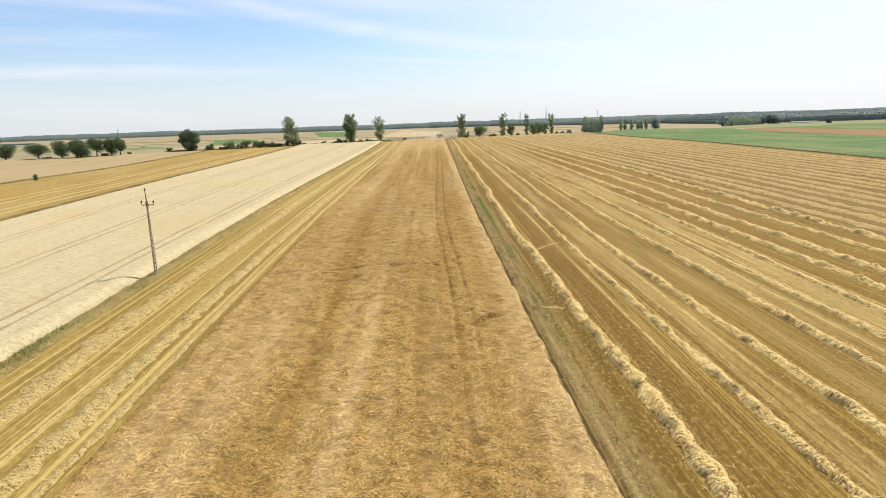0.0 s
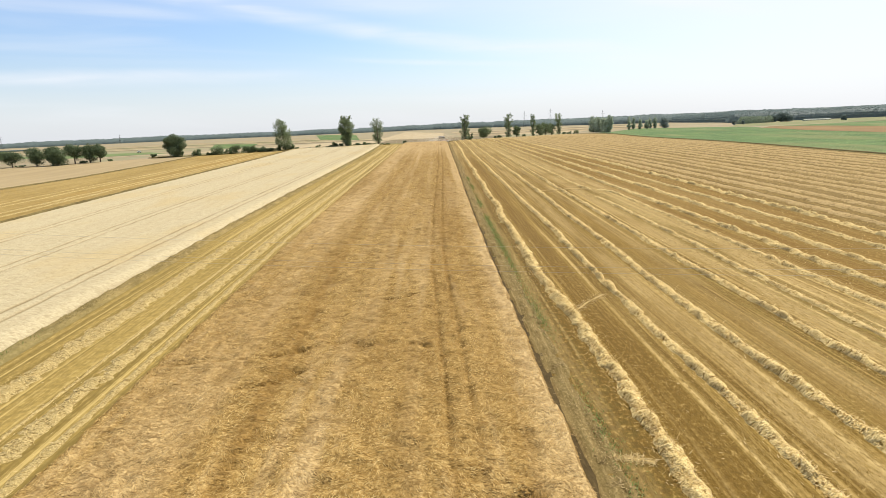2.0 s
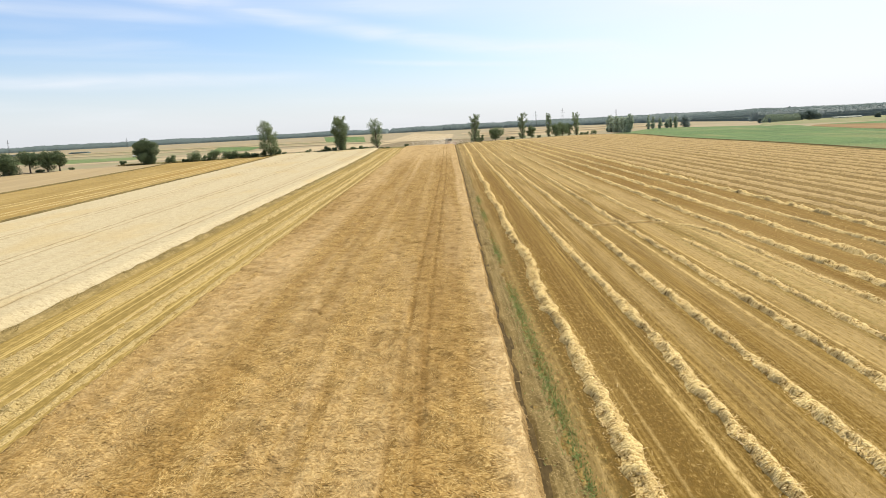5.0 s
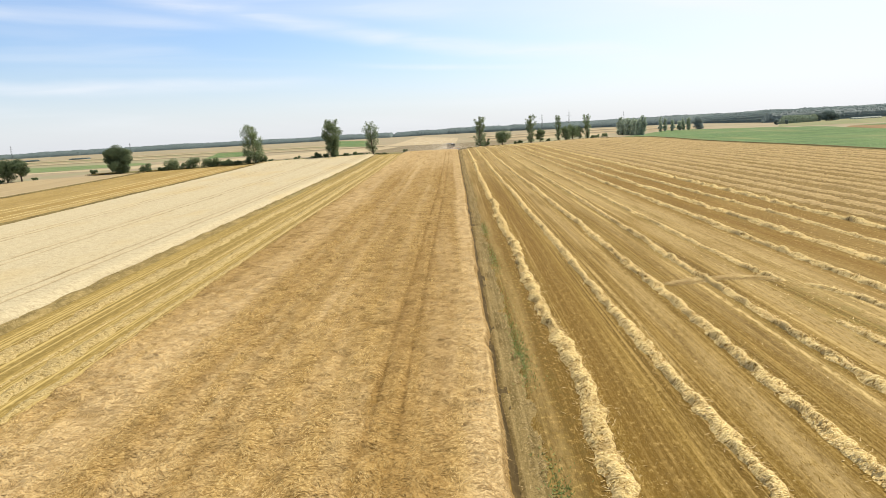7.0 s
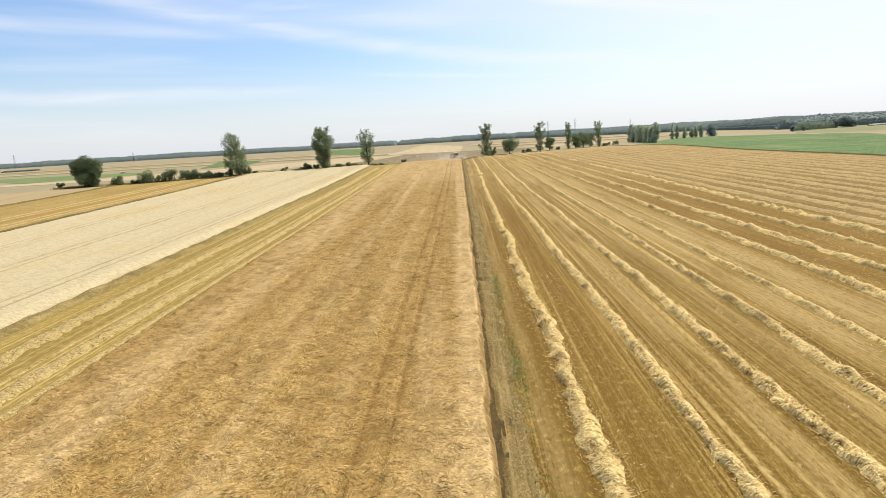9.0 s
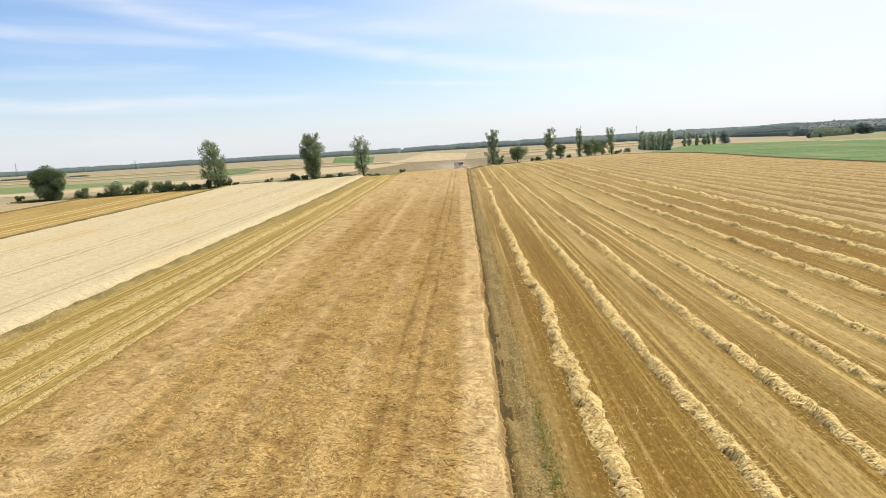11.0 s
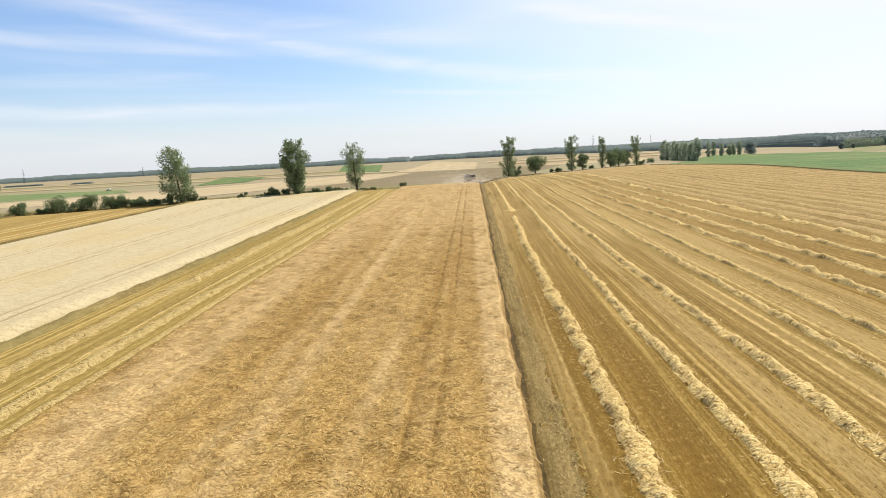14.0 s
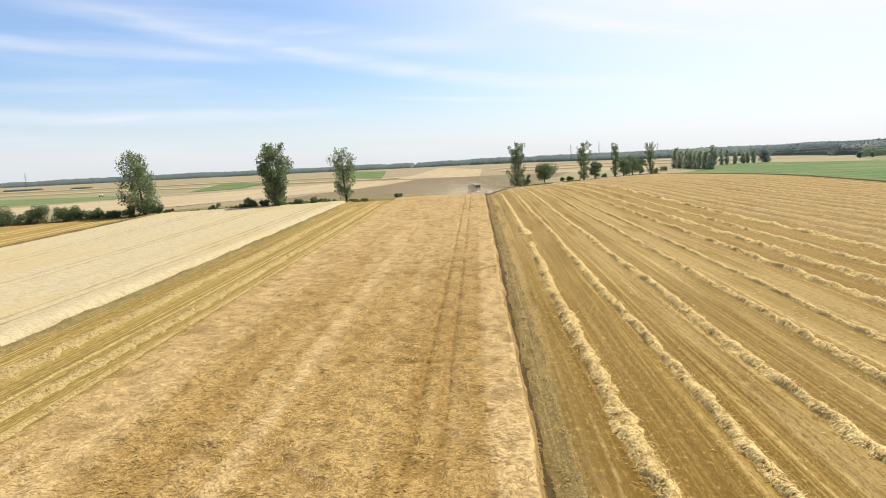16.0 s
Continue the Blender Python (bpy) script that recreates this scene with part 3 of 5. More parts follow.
def drape(name, corners, mat, label, rise=0.06, n=72, kind="structure"):
    """A far field of four corners (a, b, c, d round it) laid on the land."""
    a, b, c, d = (np.array(k, float) for k in corners)
    s, t = np.meshgrid(np.linspace(0, 1, n), np.linspace(0, 1, n), indexing="ij")
    s, t = s[..., None], t[..., None]
    p = (a * (1 - s) + b * s) * (1 - t) + (d * (1 - s) + c * s) * t
    x, y = p[..., 0], p[..., 1]
    v = np.stack([x, y, ground_z(x, y) - 0.16 + 0.35 * rise], -1).reshape(-1, 3)
    ob = new(name, mesh_of(name, v, grid_faces(n, n), np.stack([x, y], -1).reshape(-1, 2), [mat]))
    return tagged(ob, label, "field", kind=kind)


drape("beet_field", [(124.5, -60), (169, -60), (222, 415), (124.5, 548)], m_green, "green leafy root crop field", 0.3)
drape("green_field", [(124.5, 548.5), (222.5, 415.5), (365, 735), (330, 960)], m_green, "green field past the crest", 0.25)
drape("rust_field", [(169.5, -60), (318, 200), (242, 440), (223, 414)], m_rust, "bare reddish brown soil", 0.35)
drape("green_field", [(320, 200), (460, 400), (390, 505), (243, 441)], m_green, "bright green field strip", 0.4)
n = 70000
t = rng.random(n)
gy_ = 90 + 420 * rng.random(n)
gx_ = 124.6 + t * np.interp(gy_, [60, 415, 520], [57, 96, 20])
keep = rng.random(n) < np.interp(gy_ - 0.6 * (gx_ - 124), [150, 330, 440], [1, 0.55, 0.04]) * np.clip(0.75 + 0.9 * vnoise(gx_ * 0.11, gy_ * 0.05, 83), 0.05, 1)
gx_, gy_ = gx_[keep], gy_[keep]
n = len(gx_)
beet = blades("beet_tops", gx_ - row_shift(gx_, gy_), gy_, np.full(n, -0.05), rng.uniform(0.25, 0.5, n), rng.uniform(0.14, 0.3, n), rng.uniform(0.05, 0.22, n), rng.uniform(0, 6.28, n), blade_material("beet_leaf_blades", (0.12, 0.2, 0.07), (0.19, 0.28, 0.11), (0.3, 0.38, 0.18), 0.6))
tagged(beet, "rough leafy tops of a root crop", "beet leaves")
drape("meadow", [(366, 736), (391, 507), (900, 975), (560, 1080)], m_dull, "rough grass below the woods", 0.3)
drape("meadow", [(461, 401), (1000, 640), (1300, 950), (392, 508)], m_dull, "grey-green field below the woods", 0.3)
drape("cream_field", [(-290, 400), (-90, 400), (-50, 880), (-270, 640)], m_cream, "cream-coloured harvested field", 0.15)
drape("cream_field", [(-50, 880), (-140, 600), (-270, 640), (-140, 952)], m_cream, "cream-coloured harvested field", 0.2)
drape("green_field", [(-330, 580), (-290, 700), (-360, 806), (-620, 900)], m_valley, "green field in the valley", 0.25)
drape("green_field", [(-285, 810), (-250, 870), (-308, 1126), (-450, 1300)], m_green, "narrow green field in the valley", 0.8)
drape("green_field", [(-222, 1272), (-114, 1041), (-220, 1881), (-420, 2300)], m_green, "small green field below the woods", 0.8)
drape("harrowed_field", [(-60, 380), (26, 436), (130, 860), (-100, 970)], m_brown, "dull brown harrowed field", 0.1)
drape("tan_field", [(-80, 930), (22, 893), (40, 1430), (-73, 2000)], m_cream, "light tan field on the far slope", 0.35)
drape("meadow", [(-700, 900), (-300, 800), (-420, 1500), (-1100, 1500)], m_meadow, "grey-green meadow in the valley", 0.12)
drape("meadow", [(40, 520), (110, 640), (200, 800), (120, 860)], m_meadow, "rough grass behind the trees", 0.2)
drape("cream_field", [(100, 900), (200, 830), (320, 1160), (190, 1300)], m_cream, "gold field beyond the trees", 0.25)

for (xa, ya, da), (xb, yb, db) in (((-150, 348, 13), (-80, 350.5, 20)), ((-80, 350.5, 20), (-30, 366.5, 34)), ((-30, 366.5, 34), (14, 371.5, 26))):
    drape("grass_headland", [(xa, ya), (xb, yb), (xb, yb + db), (xa, ya + da)], m_headland, "strip of rough olive grass along the crest", 0.45, 40)
for k in range(9):
    # narrow strips lying across the valley floor, each its own tone
    near, far = 900 + 62 * k, 955 + 62 * k
    drape("strip_field", [(-1250, near + 160), (-60 - 22 * k, near + 60), (-60 - 22 * k, far + 60), (-1250, far + 160)], (m_brown, m_cream, m_meadow, m_tan, m_dull)[k % 5], "narrow strip field in the valley", 0.3 + 0.02 * k, 40)
for k in range(6):
    near, far = 960 + 90 * k, 1040 + 90 * k
    drape("strip_field", [(60, near), (420 + 10 * k, near + 60), (420 + 10 * k, far + 60), (60, far)], (m_tan, m_brown, m_cream)[k % 3], "narrow strip field in the valley", 0.45 + 0.02 * k, 40)

# ---- standing crops ----
def line_gap(u, y, p, q, wide):
    """1 on the line from p to q, 0 away from it."""
    (pu, py), (qu, qy) = p, q
    l2 = (qu - pu) ** 2 + (qy - py) ** 2
    t = np.clip(((u - pu) * (qu - pu) + (y - py) * (qy - py)) / l2, 0, 1)
    d = np.hypot(u - pu - t * (qu - pu), y - py - t * (qy - py))
    return np.exp(-((d / wide) ** 2))


def wheat_lumps(u, y):
    return 0.05 * vnoise(u * 0.45, y * 0.4, 1) + 0.105 * vnoise(u * 1.1, y * 1.3, 2) + 0.075 * vnoise(u * 2.0 + 0.8 * vnoise(u * 0.7, y * 0.7, 31), y * 2.0, 8)


def wheat_top(u, y):
    lumps = wheat_lumps(u, y)
    v = u - tram(y)
    tracks = -0.1 * (np.exp(-(((v - TRAM[0]) / 0.15) ** 2)) + np.exp(-(((v - TRAM[1]) / 0.15) ** 2))) * (1 + 0.7 * vnoise(u * 0, y * 0.15, 48))
    wander = 0.8 * vnoise(u * 0.5, y * 0.5, 14)
    for p, q in CROSS:
        tracks = tracks - 0.32 * line_gap(u, y + wander, p, q, 0.3) * (0.4 + 0.6 * (vnoise(u * 0.9, y * 0.9, 15) > -0.2))
    ragged = u + 0.12 * vnoise(y * 0.5, u * 0, 51)
    edge = smooth(-17.1, -16.7, ragged) * (1 - smooth(7.5, 7.82, ragged))
    return 0.03 + (0.68 + lumps + tracks) * edge


# trampled marks across the wheat: ends as (row, y)
CROSS = [((-16.5, 58.4), (-7.8, 60.6)), ((-7.8, 60.6), (-2.5, 62.7)), ((-10.4, 55), (-5.9, 58.2)), ((-4, 61), (0.6, 60)), ((3.2, 42.3), (5.5, 43.4)), ((-2.8, 71.2), (0, 71.1)), ((0.4, 237.5), (2.9, 237.2)), ((5, 157), (7.6, 158))]
TRAM = (1.8, 3.15)


def tram(y):
    """Where the sprayer's wheels ran."""
    return np.interp(y, [0, 50, 84, 142, 209, 240], [0.1, 0.1, -0.5, 0.0, 0.45, 0.6])


WHEAT_MARKS = {
    "rust": lambda u, y: np.clip(stripes(drift(u, y) - tram(y), ((-8.4, 0.6, 1.1), (-2.0, 0.3, 0.35), (TRAM[0], 0.17, 0.85), (TRAM[1], 0.17, 0.85), (3.3, 2.2, 0.5), (-11.2, 0.4, 0.35), (5.2, 0.5, 0.4))) * (0.75 + 0.45 * vnoise(u * 0.3, y * 0.02, 46)) + 0.4 * np.exp(-(((y - 62) / 9) ** 2)) * (u < 1), 0, 1),
    # its ramps along y paint in haze and the brightness of ears seen edge-on
    "pale": lambda u, y: np.clip(stripes(drift(u, y), ((-4.7, 0.6, 0.75), (7.2, 0.7, 0.7), (-13.4, 2.8, 0.65), (-6.4, 0.5, 0.35), (0.0, 0.5, 0.3))) * (0.65 + 0.6 * vnoise(u * 0.4, y * 0.025, 47)) + 0.8 * smooth(228, 310, y) + (0.38 + 0.57 * smooth(135, 175, y)) * smooth(5.4, 6.4, drift(u, y)) + 0.05 + 0.14 * smooth(75, 130, y) * (0.7 + 0.6 * vnoise(u * 0.5, y * 0.06, 50)), 0, 1),
}
# low spots among the ears are darkened too, painting shade between the stalks
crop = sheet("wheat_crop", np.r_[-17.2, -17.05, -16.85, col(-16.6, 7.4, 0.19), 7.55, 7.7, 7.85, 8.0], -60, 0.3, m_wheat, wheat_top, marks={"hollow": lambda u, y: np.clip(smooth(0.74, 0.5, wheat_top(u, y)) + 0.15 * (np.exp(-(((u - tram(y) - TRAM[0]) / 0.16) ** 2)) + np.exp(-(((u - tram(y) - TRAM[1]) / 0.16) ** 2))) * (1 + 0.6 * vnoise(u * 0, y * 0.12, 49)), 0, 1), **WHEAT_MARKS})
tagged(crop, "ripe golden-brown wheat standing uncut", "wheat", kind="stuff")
n = 480000
u, y = rng.uniform(-17, 7.8, n), 14 + 354 * rng.random(n) ** 1.25
# whole tufts lean the same way
swirl = 2.6 * vnoise(u * 0.55, y * 0.5, 32) + 0.9 * vnoise(u * 1.6, y * 1.5, 33) + rng.normal(0, 0.45, n)
reach = rng.uniform(0.16, 0.36, n)
rise = wheat_top(u + np.cos(swirl) * reach, y + np.sin(swirl) * reach) - wheat_top(u, y) + rng.uniform(-0.01, 0.04, n)
blades("wheat_ears", u, y, wheat_top(u, y) + 0.004, np.hypot(reach, rise), rng.uniform(0.04, 0.08, n), np.arctan2(rise, reach) * 2 / np.pi, swirl, b_wheat, crop, WHEAT_MARKS)


def barley_tracks(u):
    return sum(np.exp(-(((u - c) / 0.2) ** 2)) for c in (-34.4, -36.0, -46.9, -48.5, -59.4, -61.0))


def pale_top(u, y):
    lumps = 0.06 * vnoise(u * 0.9, y * 0.7, 3)
    edge = smooth(-72.8, -72.0, u) * (1 - smooth(-32.0, -30.2, u))
    return 0.03 + (0.62 + lumps - 0.12 * barley_tracks(u)) * edge


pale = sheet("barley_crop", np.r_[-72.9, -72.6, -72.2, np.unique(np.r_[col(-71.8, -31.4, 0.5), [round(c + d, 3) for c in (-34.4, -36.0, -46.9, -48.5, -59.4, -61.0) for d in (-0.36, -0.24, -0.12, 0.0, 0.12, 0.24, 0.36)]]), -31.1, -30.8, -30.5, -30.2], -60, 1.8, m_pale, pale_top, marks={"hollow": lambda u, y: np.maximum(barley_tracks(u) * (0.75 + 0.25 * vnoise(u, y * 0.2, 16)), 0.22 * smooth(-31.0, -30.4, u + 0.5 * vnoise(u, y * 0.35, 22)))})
tagged(pale, "pale ripe barley with wheel tracks, uncut", "barley", kind="stuff")
n = 36000
u, y = rng.uniform(-60, -31, n), 40 + 320 * rng.random(n) ** 1.3
blades("barley_ears", u, y, pale_top(u, y), rng.uniform(0.15, 0.35, n), rng.uniform(0.03, 0.08, n), rng.uniform(0.0, 0.15, n), rng.normal(0, 1.6, n), b_pale, pale)


# furrow and weed strip along the crop's edge
def weed_top(u, y):
    return 0.0 + (0.15 + 0.13 * vnoise(u * 1.8, y * 1.0, 4)) * smooth(7.98, 8.12, u + 0.1 * vnoise(u * 0, y * 0.7, 17)) * (1 - smooth(8.9, 9.7, u + 0.16 * vnoise(u * 1.5, y * 0.9, 18) + 0.2 * vnoise(u * 5, y * 3.1, 19)))


tagged(sheet("furrow", col(7.75, 8.35, 0.15), -60, 2, m_soil, 0.065), "dark bare furrow along the crop edge", "furrow", kind="structure")
weeds = tagged(sheet("weed_strip", col(7.86, 9.96, 0.15), -60, 0.6, m_weeds, weed_top), "dull greyish weeds left standing", "weeds", kind="stuff")
n = 80000
u, y = rng.normal(8.95, 0.42, n), rng.uniform(12, 372, n)
blades("weed_stems", u, y, weed_top(u, y) - 0.04, rng.uniform(0.12, 0.34, n), rng.uniform(0.03, 0.07, n), rng.uniform(0.0, 0.25, n), rng.uniform(0, 6.28, n), b_weeds, weeds)
n = 60000
u, y = 9.65 + rng.normal(0, 0.2, n) + 0.3 * rng.normal(0, 1, n) ** 3 * 0.2, rng.uniform(12, 330, n)
keep = rng.random(n) < np.clip(0.4 + 0.7 * vnoise(u * 0.2, y * 0.12, 9), 0, 1) * np.exp(-(((y - 112) / 55) ** 2))
gw = blades("green_weeds", u[keep], y[keep], 0.03 + weed_top(u[keep], y[keep]), rng.uniform(0.1, 0.24, keep.sum()), 0.055, rng.uniform(0.05, 0.6, keep.sum()), rng.uniform(0, 6.28, keep.sum()), b_green)
tagged(gw, "thin line of green weeds in the stubble", "weeds")


# verge between the pale crop and the strip
def verge_top(u, y):
    return 0.06 + (0.24 + 0.14 * vnoise(u * 1.1, y * 0.7, 5)) * smooth(-30.6, -30.2, u) * (1 - smooth(-29.3, -28.9, u))


verge = tagged(sheet("grass_verge", col(-30.6, -28.8, 0.2), -60, 0.9, m_verge, verge_top), "dry grass verge with green tufts", "grass", kind="stuff")
n = 90000
u, y = rng.normal(-29.75, 0.5, n), 20 + 335 * rng.random(n) ** 1.2
keep = rng.random(n) < np.clip(0.5 + 0.9 * vnoise(u * 0.6, y * 0.45, 23), 0.04, 1)
u, y = u[keep], y[keep]
n = len(u)
blades("verge_grass", u, y, verge_top(u, y) - 0.08, rng.uniform(0.15, 0.4, n), rng.uniform(0.03, 0.08, n), rng.uniform(0.05, 0.5, n), rng.uniform(0, 6.28, n), b_grass, verge)
n = 9000
y = np.where(rng.random(n) < 0.35, rng.normal(64, 2.2, n), rng.uniform(26, 62, n))
u = -29.6 + rng.normal(0, 0.45, n)
keep = rng.random(n) < np.clip(0.1 + 1.1 * vnoise(y * 0.35, u * 0.5, 50), 0.02, 0.9)
u, y = u[keep], y[keep]
n = len(u)
blades("green_tufts", u, y, verge_top(u, y) - 0.08, rng.uniform(0.15, 0.4, n), 0.05, rng.uniform(0.3, 0.95, n), rng.uniform(0, 6.28, n), b_green, verge)

# dark grass balk between the barley and the orange stubble, and past that field
for a, b, mat in ((-73.8, -72.6, m_balk), (-123.9, -122.3, m_balk), (124.1, 124.9, m_balk)):
    balk = sheet("grass_balk", col(a, b, 0.2), -60, 1.8, mat, lambda u, y: 0.08 + (0.7 if a == -73.8 else 0.35) * np.sin(np.pi * np.clip((u - a) / (b - a), 0, 1)) * (1 + 0.15 * vnoise(u, y * 0.6, 6)))
    tagged(balk, "dark strip of grass between two fields", "grass", kind="stuff")

# short cut stalks on the near stubble
n = 170000
u, y = np.where(rng.random(n) < 0.7, rng.uniform(11.4, 27, n), rng.uniform(27, 44, n)), 16 + 360 * rng.random(n) ** 1.3
u = np.round(u / 0.2) * 0.2 + rng.normal(0, 0.03, n)
sb = blades("stubble_stalks", u, y, np.full(n, 0.04), rng.uniform(0.1, 0.24, n), rng.uniform(0.025, 0.05, n), rng.uniform(0.0, 0.3, n), rng.normal(1.57, 0.9, n), b_stub)
b_stub_far = blade_material("even_cut_stalks", (0.34, 0.23, 0.075), (0.43, 0.305, 0.11), (0.54, 0.40, 0.165), 0.85)
n = 60000
u, y = rng.uniform(44, 123, n), 60 + 400 * rng.random(n)
keep = y < field_end(u) - 2
u, y = u[keep], y[keep]
n = len(u)
blades("stubble_stalks", u, y, np.full(n, 0.04), rng.uniform(0.2, 0.4, n), rng.uniform(0.08, 0.18, n), rng.uniform(0.02, 0.18, n), rng.normal(1.57, 0.9, n), b_stub_far, sb)
tagged(sb, "short cut golden stalks in drilled rows", "stubble")


# ---- windrows ----
def windrow(u0, half, high, y0, y1, step, seed, straws, label, wander=0.12, straw=None, bend=((0,), (0,)), lumpy=0.4):
    ys = np.arange(y0, y1, step)
    k = np.linspace(-1, 1, 9)
    yy, kk = np.meshgrid(ys, k, indexing="ij")
    mid = u0 + np.interp(ys, *bend) + wander * vnoise(ys * 0.09, ys * 0 + seed, seed) + 0.3 * wander * vnoise(ys * 0.5, ys * 0, seed + 1) + 0.09 * half * vnoise(ys * 1.7, ys * 0, seed + 9)
    wide = half * (1 + 0.14 * vnoise(ys * 0.3, ys * 0, seed + 2) + 0.26 * vnoise(ys * 1.6, ys * 0, seed + 6))
    ends = np.clip(np.minimum(ys - y0, ys[-1] - ys) / 1.6, 0, 1) ** 0.5
    tall = high * (1 + lumpy * vnoise(ys * 0.8, ys * 0, seed + 3) + 0.5 * lumpy * vnoise(ys * 2.3, ys * 0, seed + 8)) * ends
    wide = wide * (0.25 + 0.75 * ends)
    edge = [0.2 * vnoise(ys * 1.1, ys * 0 + 5 * side, seed + 13) + 0.16 * vnoise(ys * 2.9, ys * 0 + 5 * side, seed + 14) for side in (0, 1)]
    uu = mid[:, None] + kk * wide[:, None] * (1 + np.where(kk < 0, edge[0][:, None], edge[1][:, None]))
    pits = np.clip(vnoise(uu * 2.6, yy * 1.5, seed + 15) - 0.12, 0, 1) * np.where(np.abs(kk) > 0.15, 1.0, 0.35)
    body = (1 - np.abs(kk) ** 2.1) * tall[:, None] * (1 - np.clip(1.5 * pits, 0, 0.75) * min(1.0, 0.35 / step))
    rough = 0.1 * vnoise(uu * 2.2, yy * 1.7, seed + 4) + 0.08 * vnoise(uu * 4.0, yy * 3.2, seed + 5)
    body = body * 1.15
    rise = 0.03 + body + rough * (1 - np.abs(kk)) ** 0.5 * ends[:, None] * (high / 0.42) * min(1.0, 0.4 / step + 0.2)
    x = uu + row_shift(uu, yy)
    v = np.stack([x, yy, ground_z(x, yy) + rise], -1).reshape(-1, 3)
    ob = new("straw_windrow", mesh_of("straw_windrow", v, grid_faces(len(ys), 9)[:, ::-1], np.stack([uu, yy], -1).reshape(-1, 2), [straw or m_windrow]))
    tagged(ob, label, "windrow", "straw windrows on the stubble")
    if straws:
        y = rng.uniform(y0, y1, straws)
        off = np.clip(rng.normal(0, 0.74, straws), -2.4, 2.4)
        i = np.clip(((y - y0) / step).astype(int), 0, len(ys) - 1)
        u = mid[i] + off * wide[i]
        z = 0.04 + np.clip(1 - off**2, 0, 1) * tall[i]
        blades("loose_straw", u, y, z, rng.uniform(0.12, 0.4, straws), rng.uniform(0.03, 0.07, straws), rng.uniform(-0.12, 0.3, straws), rng.uniform(0, 6.28, straws), b_straw, ob)
    return ob


n = 60000
y = rng.uniform(20, 300, n)
u = rng.uniform(13.5, 56, n)
clump = vnoise(u * 0.9, y * 0.7, 91) + 0.9 * vnoise(u * 0.13, y * 0.06, 92)
keep = rng.random(n) < np.clip(1.3 * clump - 0.55, 0.0, 0.75)
u, y = u[keep], y[keep]
n = len(u)
bits = blades("scattered_straw", u, y, np.full(n, 0.05), rng.uniform(0.1, 0.32, n), rng.uniform(0.035, 0.08, n), rng.uniform(0.0, 0.25, n), rng.uniform(0, 6.28, n), b_straw)
tagged(bits, "loose pale straw scattered in clumps over the stubble", "straw", kind="stuff")
LONG = "long pale straw windrow on golden stubble"
windrow(12.2, 0.53, 0.3, -55, 284, 0.2, 10, 34000, "thick pale straw windrow beside the crop", 0.3, bend=((20, 45, 80, 130, 200, 245, 284), (0.6, 0.1, -0.6, 0.1, 0.0, -0.1, 0.4)))
windrow(12.5, 0.5, 0.30, 296, 372, 0.25, 12, 5000, "thin pale straw windrow past a gap", 0.2)
windrow(12.6, 1.0, 0.4, 291.5, 297.5, 0.2, 13, 900, "heap of straw dropped at the windrow's end", 0.1)
ROWS = ((16.95, 0.44, 0.25, ((25, 60, 100, 150, 220, 350), (0.8, 0.1, 0.6, 0.1, -0.3, -0.6))), (21.9, 0.47, 0.26, ((25, 60, 150, 220, 350), (0.8, -0.3, 0.1, -0.4, -1.0))), (26.8, 0.43, 0.25, ((30, 80, 140, 220, 350), (0.9, 0.1, -0.3, 0.1, -0.5))), (38.6, 0.55, 0.3, ((40, 70, 95, 135, 350), (1.2, 0.9, 0.4, -0.7, -0.2))), (43.1, 0.56, 0.3, ((50, 75, 150, 230, 350), (0.5, 0.4, 0.2, -0.5, -0.4))), (48.2, 0.44, 0.25, ((60, 110, 170, 230, 350), (0.8, 0.0, 0.0, -0.9, -0.9))))
for i, (u0, half, high, bend) in enumerate(ROWS):
    end = float(field_end(u0 + row_shift(u0, 390.0))) - 4
    windrow(u0, half, high, -55, end, 0.22 if i < 3 else 0.3, 20 + 7 * i, (24000, 24000, 20000, 16000, 14000, 10000)[i], LONG, 0.16, bend=bend)
TURN = "low pale straw windrow that breaks off at a turning"
windrow(31.3, 0.4, 0.21, -55, 127.8, 0.28, 41, 7000, TURN, 0.16, bend=((40, 70, 120, 128), (0.3, -0.1, -0.4, -0.9)))
windrow(31.4, 0.42, 0.22, 136.5, 428, 0.3, 48, 8000, TURN, 0.16, bend=((136, 139, 150, 350), (0.9, 0.3, 0.0, 0.0)))
windrow(35.4, 0.44, 0.23, -55, 135.8, 0.3, 77, 7000, TURN, 0.2, bend=((128, 132, 136), (0.1, -0.4, -2.2)))
windrow(53.1, 0.6, 0.3, -55, 470, 0.3, 84, 9000, "lumpy straw windrow with dark hollows between its heaps", 0.3, lumpy=0.65)
for i in range(16):
    u0 = 57.0 + 4.15 * i + 0.3 * math.sin(i * 2.3)
    windrow(u0, 1.0 + 0.15 * math.sin(i * 1.9), 0.2, -55, float(field_end(u0)) - 4, 0.6, 120 + 7 * i, 0, "broad low pale straw windrow lying close to the next", 0.25, m_broad_straw, lumpy=0.42)
windrow(-25.3, 0.95, 0.16, -55, 350, 0.3, 301, 9000, "broad low straw windrow on the strip", 0.3, m_strip_straw)
windrow(-20.3, 0.72, 0.18, -55, 356, 0.3, 302, 9000, "low straw windrow along the standing crop", 0.2, m_strip_straw)
windrow(-21.8, 0.17, 0.07, -55, 356, 0.5, 303, 2500, "thin line of scattered straw", 0.1, m_strip_straw)
windrow(-18.3, 0.34, 0.09, -55, 356, 0.5, 304, 3000, "thin line of scattered straw", 0.1, m_strip_straw)
